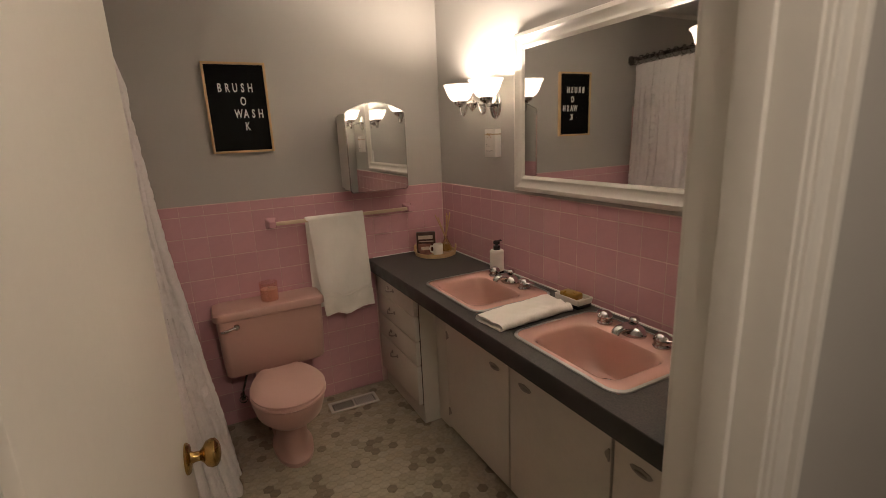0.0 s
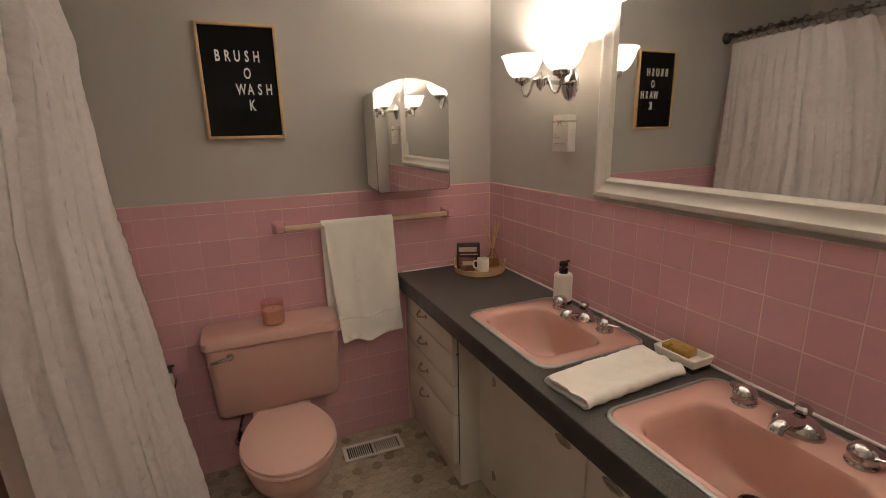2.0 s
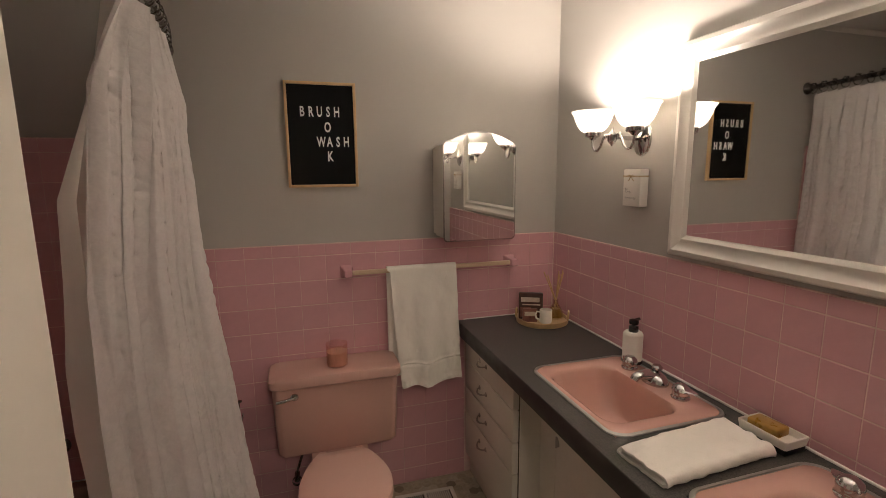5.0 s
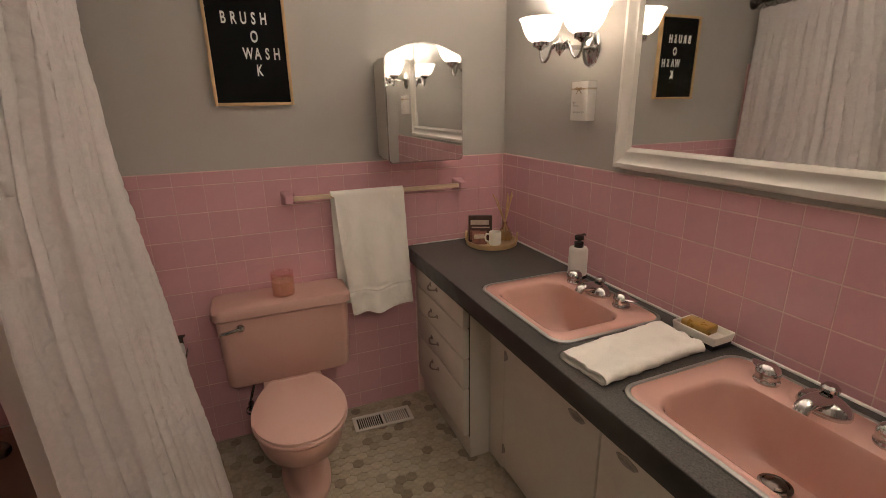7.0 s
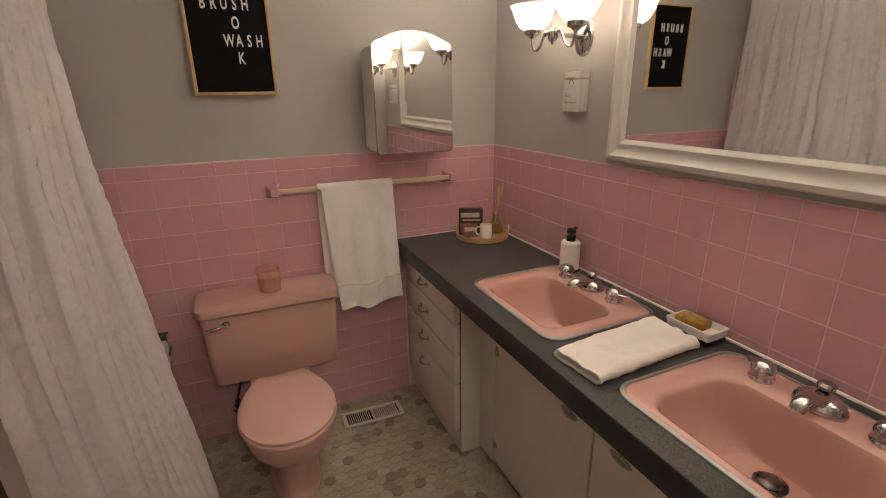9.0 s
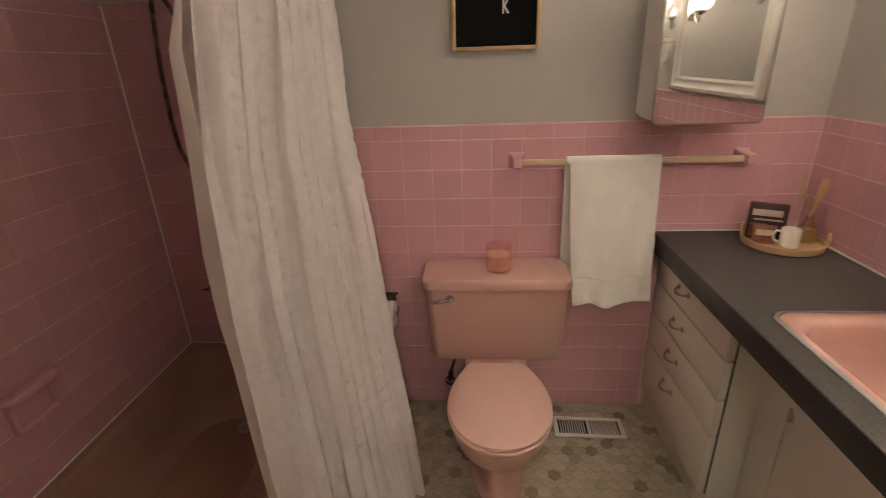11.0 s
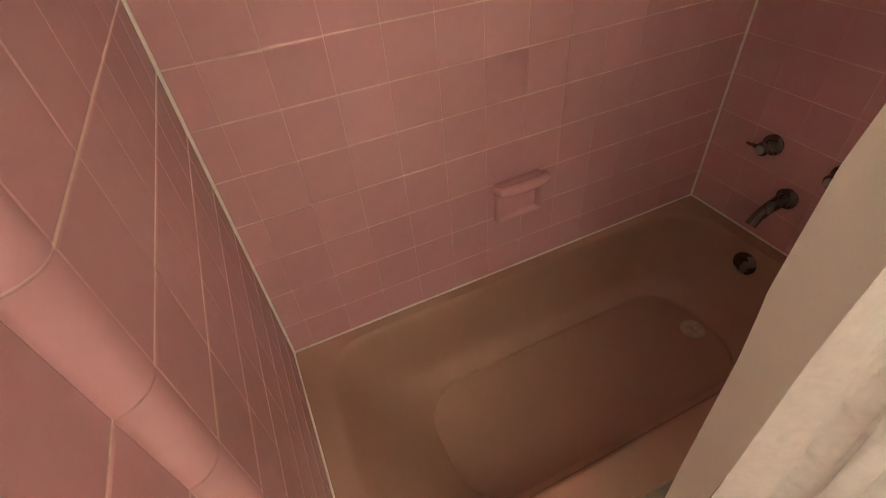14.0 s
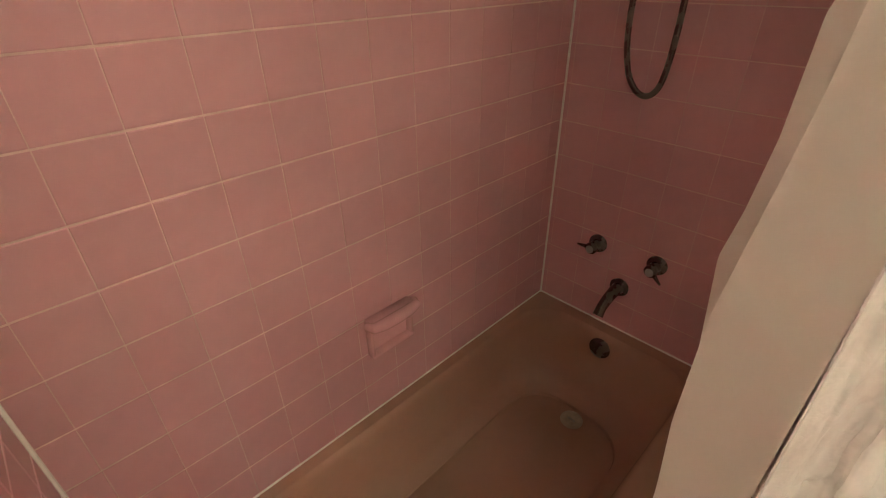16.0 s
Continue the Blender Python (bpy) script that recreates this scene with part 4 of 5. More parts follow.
def build_sconce(y, z):
    sc = thing("wall_sconce", 0, y, z, "chrome two-arm wall sconce with lit frosted glass shades", "wall lamp", group="sconces by the mirror")
    part("back_plate", lathe([(0.0, 0.020), (0.020, 0.019), (0.034, 0.013), (0.046, 0.010), (0.050, 0.006), (0.052, 0.001)], 32, pose(0, 0, 0, 0, -90, 0) @ Matrix.Diagonal((1.25, 0.95, 1, 1))), M_CHROME, sc)
    hub = tube([(-0.015, 0, 0.0), (-0.060, 0, 0.0), (SX + 0.010, 0, 0.0)], 0.008, 12)
    lathe([(0, -0.030), (0.004, -0.027), (0.006, -0.022), (0.012, -0.017), (0.016, -0.010), (0.016, 0.012), (0.012, 0.017), (0.006, 0.022), (0.004, 0.028), (0.003, 0.036), (0, 0.038)], 18, pose(SX, 0, 0), hub)
    part("hub", hub, M_CHROME, sc)
    for d in (-1, 1):
        pts = [(SX, d * 0.012, 0.004), (SX, d * 0.030, 0.012), (SX, d * 0.044, 0.010), (SX, d * 0.054, -0.006), (SX, d * 0.066, -0.028), (SX, d * 0.084, -0.042), (SX, d * 0.102, -0.040), (SX, d * 0.114, -0.024), (SX, d * 0.118, 0.004)]
        part("arm", tube(pts, 0.0048, 10), M_CHROME, sc)
        curl = [(SX, d * (0.044 - 0.012 * math.sin(a) * (1 - a / 9)), 0.010 + 0.002 - 0.012 * (1 - math.cos(a)) * (1 - a / 9) + 0.004) for a in [0.5 * k for k in range(11)]]
        part("scroll", tube(curl, 0.0030, 8), M_CHROME, sc)
        cup = part("socket_cup", lathe([(0, 0.000), (0.010, 0.001), (0.016, 0.008), (0.026, 0.012), (0.029, 0.016), (0.029, 0.029), (0.026, 0.031), (0, 0.031)], 22, pose(SX, d * 0.118, 0)), M_CHROME, sc)
        sh = [(0.024, 0.028), (0.031, 0.0285), (0.044, 0.036), (0.056, 0.051), (0.065, 0.070), (0.071, 0.088), (0.076, 0.098), (0.081, 0.1035), (0.0805, 0.1060), (0.0735, 0.1005), (0.0685, 0.0895), (0.0625, 0.072), (0.0535, 0.0535), (0.042, 0.0395), (0.030, 0.0325), (0.023, 0.032)]
        part("shade", lathe(sh, 36, pose(SX, d * 0.118, 0)), M_SHADE, cup, "frosted white glass bell shade")
        part("bulb", lathe([(0.010, 0.031), (0.011, 0.036), (0.016, 0.043), (0.0200, 0.053), (0.0205, 0.062), (0.017, 0.072), (0.010, 0.079), (0, 0.081)], 20, pose(SX, d * 0.118, 0)), M_BULB, cup, "glowing warm white bulb")
    return sc


build_sconce(-0.600, 1.622)
build_sconce(-1.925, 1.622)


def build_sign(y):
    sg = thing("small_sign", -0.001, y, 1.376, "small white block sign with twine bow and script", "sign", group="block signs")
    part("block", box(-0.036, 0, -0.046, 0.046, 0, 0.135, 0.002), M_CARD, sg)
    tw = bmesh.new()
    for z in (0.108, 0.111):
        tube([(-0.0005, -0.047, z), (-0.0375, -0.047, z), (-0.0375, 0.047, z), (-0.0005, 0.047, z)], 0.0012, 6, tw)
    for d in (-1, 1):
        tube([(-0.039, 0.0, 0.110), (-0.042, d * 0.010, 0.115), (-0.042, d * 0.019, 0.112), (-0.041, d * 0.010, 0.107), (-0.039, 0.0, 0.110)], 0.0013, 6, tw)
        tube([(-0.039, 0.0, 0.110), (-0.040, d * 0.007, 0.101), (-0.039, d * 0.014, 0.093)], 0.0013, 6, tw)
    part("twine_bow", tw, M_TWINE, sg, "tan twine tied in a bow")
    sc = bmesh.new()
    for y0, y1, z in ((0.018, 0.036, 0.062), (0.002, 0.034, 0.052), (-0.030, 0.032, 0.030)):
        n = max(4, int((y1 - y0) / 0.0035))
        pts = [(-0.0368, y1 + (y0 - y1) * k / n, z + 0.0035 * math.sin(k * 2.1) * (1 + 0.5 * math.sin(k))) for k in range(n + 1)]
        tube(pts, 0.0006, 5, sc)
    part("script", sc, M_INK, sg, "grey scribbled script")
    return sg


build_sign(-0.598)
build_sign(-1.925)

# ---- light switch beside the doorway, seen in the mirrors ----
sw = thing("light_switch", -0.160, SOUTH + 0.0005, 1.325, "white plastic light switch plate on the grey wall", "light switch")
part("plate", box(-0.036, 0.036, 0.0, 0.006, -0.058, 0.058, 0.002), M_WHITE, sw)
part("toggle", box(-0.005, 0.005, 0.006, 0.016, -0.004, 0.012, 0.002), M_WHITE, sw, "small white toggle")

# ---- paper holder and floor register ----
tp = thing("toilet_paper_holder", -1.566, -0.009, 0.480, "dark metal hooded paper holder with a white roll", "paper holder")
part("hood", box(-0.068, 0.070, -0.012, 0.0, 0.062, 0.070, 0.0015), M_BRONZE, tp, "dark metal hood plate")
part("back_plate", box(-0.060, 0.060, -0.004, 0.0, -0.020, 0.068, 0.0015), M_BRONZE, tp, "dark metal back plate")
for x in (-0.066, 0.070):
    part("bracket", box(x - 0.002, x + 0.002, -0.066, 0.0, -0.008, 0.008, 0.0015), M_BRONZE, tp, "dark metal side bracket")
part("roll", lathe([(0.019, -0.054), (0.054, -0.054), (0.0555, -0.052), (0.0555, 0.052), (0.054, 0.054), (0.019, 0.054)], 32, pose(0.008, -0.060, 0.0, 0, 90, 0)), M_PAPER, tp, "white paper roll")
part("roller", tube([(-0.066, -0.060, 0), (0.067, -0.060, 0)], 0.012, 14), M_WHITE, tp)
part("loose_sheet", box(-0.044, 0.060, -0.1172, -0.1160, -0.066, 0.004, 0.0004, 1), M_PAPER, tp)

vent = thing("floor_register", -0.722, -0.157, 0.0, "white metal floor register with dark slots", "floor vent", -2)
vf = bmesh.new()
for x0, x1, y0, y1 in ((-0.140, 0.140, -0.056, -0.040), (-0.140, 0.140, 0.040, 0.056), (-0.140, -0.122, -0.040, 0.040), (0.122, 0.140, -0.040, 0.040), (-0.006, 0.006, -0.040, 0.040)):
    box(x0, x1, y0, y1, 0.0, 0.007, 0.002, 2, vf)
part("frame", vf, M_TRIM, vent, "white enamelled frame")
# flat black sheet paints the shade below the slats; no hole is cut
part("duct_shade", box(-0.122, 0.122, -0.040, 0.040, 0.0, 0.001), M_GAP, vent, smooth=False)
slat = box(-0.0016, 0.0016, -0.040, 0.040, 0.001, 0.0055)
slat_ob = part("slat", slat, M_TRIM, vent, smooth=False)
slat_ob.matrix_basis = pose(-0.112, 0, 0)
xs = [-0.112 + 0.0095 * k for k in range(1, 11)] + [0.017 + 0.0095 * k for k in range(11)]
for x in xs:
    o = new("slat", slat_ob.data)
    o.parent = vent
    o.matrix_basis = pose(x, 0, 0)
part("damper", box(0.008, 0.118, -0.038, 0.038, 0.0012, 0.002), M_STEEL, vent, "closed grey damper")

# ---- bathtub ----
TE, TZ = -1.762, 0.298
tub = thing("bathtub", 0, 0, 0, "tan pink enamelled bathtub built into the alcove", "bathtub")
w0, e0, s0, n0 = TUB_W + 0.004, TE, TUB_S + 0.004, -0.004
L = [rrect(w0, e0 - 0.012, s0, n0, 0.004, 0.0, 8), rrect(w0, e0 - 0.012, s0, n0, 0.004, TZ - 0.060, 8), rrect(w0, e0 - 0.004, s0, n0, 0.004, TZ - 0.036, 8), rrect(w0, e0, s0, n0, 0.004, TZ - 0.020, 8), rrect(w0, e0 - 0.004, s0, n0, 0.005, TZ - 0.006, 8), rrect(w0 + 0.002, e0 - 0.016, s0 + 0.002, n0 - 0.002, 0.006, TZ, 8),
     rrect(-2.408, -1.848, -1.335, -0.052, 0.13, TZ, 8), rrect(-2.402, -1.856, -1.327, -0.058, 0.125, TZ - 0.006, 8), rrect(-2.397, -1.864, -1.318, -0.064, 0.12, TZ - 0.020, 8)]
for t in (0.15, 0.35, 0.55, 0.75, 0.88, 0.96, 1.0):
    z = TZ - 0.020 - (TZ - 0.056) * t
    k = t ** 1.2
    r = 0.03 * (t > 0.9) + 0.015 * (t > 0.8)
    L.append(rrect(-2.397 + 0.035 * k + r, -1.864 - 0.040 * k - r, -1.318 + 0.165 * k + r, -0.064 - 0.075 * k - r, 0.12 + 0.01 * k, z, 8))
part("shell", loft(L, cap1=True), M_TUB, tub)
part("drain", lathe([(0.037, 0.0), (0.037, 0.003), (0.031, 0.0045), (0.022, 0.003), (0.020, 0.0015), (0, 0.0012)], 24, pose(-2.130, -0.226, 0.0364)), M_WORN, tub, "worn pale drain ring")
part("drain_cross", box(-2.144, -2.116, -0.230, -0.222, 0.0380, 0.0400, 0.001), M_NICKEL, tub)
part("overflow", lathe([(0.036, 0.0), (0.037, 0.004), (0.033, 0.009), (0.020, 0.013), (0.006, 0.0145), (0, 0.0145)], 26, pose(-2.150, -0.0685, 0.242, 84, 0, 0)), M_BRONZE, tub, "dark bronze overflow plate")
bm = bmesh.new()
box(w0, TE - 0.016, -0.010, -0.003, TZ - 0.002, TZ + 0.007, 0.003, 2, bm)
box(w0 - 0.001, w0 + 0.006, TUB_S + 0.008, -0.010, TZ - 0.002, TZ + 0.007, 0.003, 2, bm)
box(w0, TE - 0.016, TUB_S + 0.001, TUB_S + 0.008, TZ - 0.002, TZ + 0.007, 0.003, 2, bm)
box(TE - 0.014, TE - 0.002, TUB_S + 0.01, -0.012, 0.0, 0.007, 0.003, 2, bm)
box(w0 - 0.001, w0 + 0.005, -0.010, -0.003, TZ, 1.62, 0.002, 2, bm)
box(w0 - 0.001, w0 + 0.005, TUB_S + 0.001, TUB_S + 0.008, TZ, 1.62, 0.002, 2, bm)
setting("caulk_trim", bm, M_CAULK, "white caulk beads round the tub", "trim", True)

# ---- tub fittings on the north wall ----


def build_valve(x, z, turn):
    va = thing("shower_valve", x, -0.0085, z, "dark bronze shower valve with a small lever", "valve", group="tub valves")
    body = lathe([(0.030, 0.0), (0.030, 0.004), (0.026, 0.008), (0.017, 0.012), (0.016, 0.032), (0.019, 0.036), (0.019, 0.048), (0.012, 0.055), (0, 0.056)], 22, pose(0, 0, 0, 90))
    part("body", body, M_BRONZE, va)
    a = radians(turn)
    part("lever", tube([(0.010 * math.cos(a), -0.042, 0.010 * math.sin(a)), (0.030 * math.cos(a), -0.046, 0.030 * math.sin(a)), (0.046 * math.cos(a), -0.047, 0.046 * math.sin(a))], [0.007, 0.005, 0.003], 10), M_BRONZE, va)
    part("cap", lathe([(0.0145, -0.006), (0.0140, 0.000), (0.011, 0.006), (0.006, 0.0095), (0, 0.0105)], 18, pose(0, -0.052, 0, 90)), M_STEEL, va, "bright steel cap")


build_valve(-2.250, 0.584, 180)
build_valve(-2.060, 0.586, -40)
sp = thing("tub_spout", -2.154, -0.0085, 0.462, "dark bronze curved tub spout", "faucet")
b = lathe([(0.030, 0.0), (0.031, 0.005), (0.026, 0.010), (0.020, 0.014)], 22, pose(0, 0, 0, 90))
tube([(0, -0.008, 0), (0, -0.040, 0.0), (0, -0.075, -0.008), (0, -0.105, -0.024), (0, -0.122, -0.046)], [0.019, 0.018, 0.0165, 0.0155, 0.0165], 16, b)
part("body", b, M_BRONZE, sp)
hs = thing("hand_shower", -2.19, -0.0085, 1.72, "bronze hand shower with a hanging loop hose", "shower head")
arm = lathe([(0.026, 0.0), (0.026, 0.004), (0.018, 0.009), (0.010, 0.011)], 20, pose(0, 0, 0.09, 90))
tube([(0, -0.005, 0.09), (0, -0.06, 0.10), (0, -0.10, 0.085), (0, -0.13, 0.05)], 0.009, 12, arm)
part("arm", arm, M_BRONZE, hs)
head = lathe([(0.010, 0.0), (0.014, 0.02), (0.040, 0.045), (0.042, 0.055), (0.036, 0.060), (0, 0.060)], 24, pose(0.02, -0.13, 0.06, 200, 10, 0))
tube([(0.02, -0.13, 0.05), (0.015, -0.10, 0.0), (0.012, -0.07, -0.07)], [0.012, 0.011, 0.010], 12, head)
part("head", head, M_BRONZE, hs)
hose = [(-0.010, -0.05, 0.05), (-0.040, -0.045, -0.10), (-0.062, -0.042, -0.30), (-0.066, -0.042, -0.50), (-0.050, -0.042, -0.60), (-0.022, -0.042, -0.648), (0.010, -0.042, -0.662), (0.036, -0.042, -0.640), (0.048, -0.042, -0.585), (0.053, -0.042, -0.48), (0.050, -0.044, -0.30), (0.036, -0.055, -0.14), (0.012, -0.07, -0.07)]


def smooth_line(pts, n=6):
    out = []
    P = [Vector(p) for p in pts]
    for i in range(len(P) - 1):
        a, b, c, d = P[max(i - 1, 0)], P[i], P[i + 1], P[min(i + 2, len(P) - 1)]
        for k in range(n):
            t = k / n
            out.append(0.5 * (2 * b + (c - a) * t + (2 * a - 5 * b + 4 * c - d) * t * t + (3 * b - a - 3 * c + d) * t ** 3))
    return out + [P[-1]]


part("hose", tube(smooth_line(hose), 0.0075, 12), M_BRONZE, hs, "dull metal spiral hose")
wd = thing("wall_soap_dish", TUB_W, -0.716, 0.562, "pink ceramic soap dish with a grab lip in the tile", "soap dish")
di = bmesh.new()
box(0.008, 0.0105, -0.064, 0.064, -0.052, 0.052, 0, 2, di)
for y in (-0.068, 0.058):
    box(0.008, 0.030, y, y + 0.010, -0.056, 0.052, 0.004, 2, di)
box(0.008, 0.034, -0.068, 0.068, -0.058, -0.047, 0.005, 2, di)
box(0.008, 0.024, -0.068, 0.068, 0.046, 0.060, 0.004, 2, di)
part("dish", di, M_TILE, wd)
lip = tube([(0.026, -0.074, 0.052), (0.046, -0.066, 0.053), (0.052, -0.040, 0.054), (0.053, 0.0, 0.054), (0.052, 0.040, 0.054), (0.046, 0.066, 0.053), (0.026, 0.074, 0.052)], [0.010, 0.013, 0.015, 0.0155, 0.015, 0.013, 0.010], 14)
box(0.010, 0.046, -0.066, 0.066, 0.048, 0.060, 0.005, 2, lip)
part("grab_lip", lip, M_TILE, wd)

# ---- curved shower rod, curtain and liner ----
ROD_Z = 1.965


def rod_x(y):
    """The rod's line: fixed at both walls, bowed into the room between."""
    t = max(0.0, min(1.0, -y / 1.395))
    return -1.665 + 0.105 * math.sin(math.pi * t)


rod = thing("shower_rod", 0, 0, 0, "dark bronze curved shower rod with rings", "curtain rod")
part("rod", tube([(rod_x(-0.004 - 1.387 * k / 30), -0.004 - 1.387 * k / 30, ROD_Z) for k in range(31)], 0.0125, 14), M_BRONZE, rod)
for y, a in ((-0.002, 90), (TUB_S + 0.002, -90)):
    part("flange", lathe([(0.034, 0.0), (0.034, 0.006), (0.026, 0.012), (0.018, 0.03), (0, 0.032)], 20, pose(-1.665, y, ROD_Z, a)), M_BRONZE, rod)
RINGS = [-0.045 - 0.064 * k for k in range(12)]
ring = None
for k, y in enumerate(RINGS):
    if ring is None:
        pts = [(0.024 * math.sin(2 * math.pi * i / 18), 0, -0.008 + 0.026 * math.cos(2 * math.pi * i / 18)) for i in range(19)]
        rb = tube(pts, 0.0022, 6)
        for i in range(4):
            lathe([(0, -0.004), (0.004, 0), (0, 0.004)], 8, pose(-0.012 + 0.008 * i, 0, 0.020), rb)
        ring = part("ring", rb, M_BRONZE, rod)
        ring.matrix_basis = pose(rod_x(y), y, ROD_Z, 0, 0, 12)
    else:
        o = new("ring", ring.data)
        o.parent = rod
        o.matrix_basis = pose(rod_x(y), y, ROD_Z, 0, 0, 12 + 9 * math.sin(k * 2.3))


def plan_curve(points, n):
    """Even steps along a smooth plan curve."""
    line = smooth_line([(x, y, 0) for x, y in points], 14)
    d = [0.0]
    for a, b in zip(line, line[1:]):
        d.append(d[-1] + (b - a).length)
    out, j = [], 0
    for k in range(n):
        s = d[-1] * k / (n - 1)
        while j < len(d) - 2 and d[j + 1] < s:
            j += 1
        t = (s - d[j]) / max(1e-9, d[j + 1] - d[j])
        out.append(line[j].lerp(line[j + 1], t))
    return out


SEAMS = [(0.05, 1.0), (0.13, 1.5), (0.22, 0.9), (0.31, 1.6), (0.40, 1.2), (0.47, 0.8), (0.56, 1.7), (0.63, 1.0), (0.72, 1.5), (0.79, 0.8), (0.87, 1.4), (0.95, 1.0)]


def curtain_mesh(levels, n, pleats, depth, crinkle, seed, nv):
    """Cloth hung between plan curves at given heights; pleats run down it, and its surface is crinkled."""
    curves = [(z, plan_curve(pts, n)) for z, pts in levels]
    bm = bmesh.new()
    grid = []
    z0, z1 = curves[0][0], curves[-1][0]
    for i in range(nv + 1):
        z = z0 + (z1 - z0) * i / nv
        k = 0
        while k < len(curves) - 2 and z < curves[k + 1][0]:
            k += 1
        za, ca = curves[k]
        zb, cb = curves[k + 1]
        t = (z - za) / (zb - za)
        v = i / nv
        row = []
        pts = [a.lerp(b, t) for a, b in zip(ca, cb)]
        for j in range(n):
            a, b = pts[max(j - 1, 0)], pts[min(j + 1, n - 1)]
            tan = (b - a).normalized()
            nor = Vector((tan.y, -tan.x, 0))
            u = j / (n - 1)
            ph = 2 * math.pi * pleats * (u + 0.012 * math.sin(9 * u + seed) + 0.010 * noise.noise((u * 4, v * 1.6, seed)))
            wav = u * pleats * 0.8 + 0.5 * noise.noise((u * 3, v * 1.3, seed))
            loose = (1.5 * (0.55 - 2.0 * abs(noise.noise((wav * 1.15, v * 0.9, seed)))) if crinkle else 1.3 * noise.noise((wav, v * 0.8, seed))) + 0.5 * noise.noise((wav * 2.3, v * 1.2, seed + 4))
            tight = max(0.0, 1 - v / 0.16)
            fold = math.sin(ph) * (0.25 + 0.75 * tight) + loose * (1 - 0.7 * tight)
            amp = depth * (0.75 + 0.35 * v + 0.3 * tight * tight)
            cr, near = 0.0, 0.0
            if crinkle:
                # pinched seams wander down the cloth, steep on one side, puckered along their crest
                for c, (base, lift) in enumerate(SEAMS):
                    e = (u - base - 0.030 * noise.noise((v * 2.2, c * 3.7, seed)) - 0.007 * noise.noise((v * 11, c * 5.1, seed))) / 0.030
                    bend = math.exp(e * 0.8) if e < 0 else math.exp(-e * 3.0)
                    cr += lift * bend * (0.55 + 0.45 * noise.noise((v * 4, c * 2.3, seed + 1)))
                    near = max(near, math.exp(-abs(e) * 1.6))
                sway = u + 0.012 * noise.noise((v * 3.1, u * 2, seed + 3))
                crease = max(0.0, 1 - 2.4 * abs(noise.noise((sway * 10, v * 1.0, seed + 6)))) ** 1.1
                thin = max(0.0, 1 - 3.0 * abs(noise.noise((sway * 41, v * 3.0, seed + 7)))) ** 2
                puck = max(0.0, 1 - 2.2 * abs(noise.noise((u * 16, v * 40, seed + 8)))) ** 1.5
                cr = crinkle * (1 - 0.8 * tight) * (cr + 1.10 * crease + 0.06 * thin + (0.07 + 0.45 * near) * puck + 0.13 * near * noise.noise((u * 60, v * 90, seed + 5)))
            p = pts[j] + nor * (amp * fold + cr)
            p += tan * (0.3 * amp * math.sin(2 * ph) - 0.5 * cr)
            zz = z + 0.010 * math.sin(ph) * tight ** 6 - (0.012 * noise.noise((u * 8, 3, seed)) if i == nv else 0) + 0.2 * cr
            row.append(bm.verts.new((p.x, min(p.y, -0.012), zz)))
        grid.append(row)
    for a, b in zip(grid, grid[1:]):
        for j in range(n - 1):
            bm.faces.new((a[j], a[j + 1], b[j + 1], b[j]))
    return bm


def along_rod(y0, y1, k=5):
    return [(rod_x(y0 + (y1 - y0) * i / k), y0 + (y1 - y0) * i / k) for i in range(k + 1)]


curtain = thing("shower_curtain", 0, 0, 0, "white crinkled cloth shower curtain bunched outside the tub", "shower curtain")
C_LEVELS = [
    (1.925, along_rod(-0.035, -0.80)),
    (1.70, [(-1.65, -0.03), (-1.555, -0.26), (-1.505, -0.50), (-1.510, -0.66), (-1.57, -0.79), (-1.635, -0.855)]),
    (1.25, [(-1.66, -0.03), (-1.550, -0.26), (-1.487, -0.50), (-1.510, -0.68), (-1.59, -0.84), (-1.670, -0.90)]),
    (0.95, [(-1.66, -0.03), (-1.510, -0.26), (-1.455, -0.50), (-1.490, -0.70), (-1.585, -0.86), (-1.670, -0.92)]),
    (0.55, [(-1.66, -0.04), (-1.490, -0.26), (-1.422, -0.52), (-1.450, -0.72), (-1.55, -0.87), (-1.660, -0.92)]),
    (0.045, [(-1.65, -0.05), (-1.450, -0.26), (-1.356, -0.54), (-1.385, -0.72), (-1.51, -0.86), (-1.650, -0.91)]),
]
part("cloth", curtain_mesh(C_LEVELS, 600, 13, 0.020, 0.0190, 2.0, 380), M_CURTAIN, curtain)
liner = thing("curtain_liner", 0, 0, 0, "smooth off-white curtain liner hanging behind the curtain", "curtain liner")
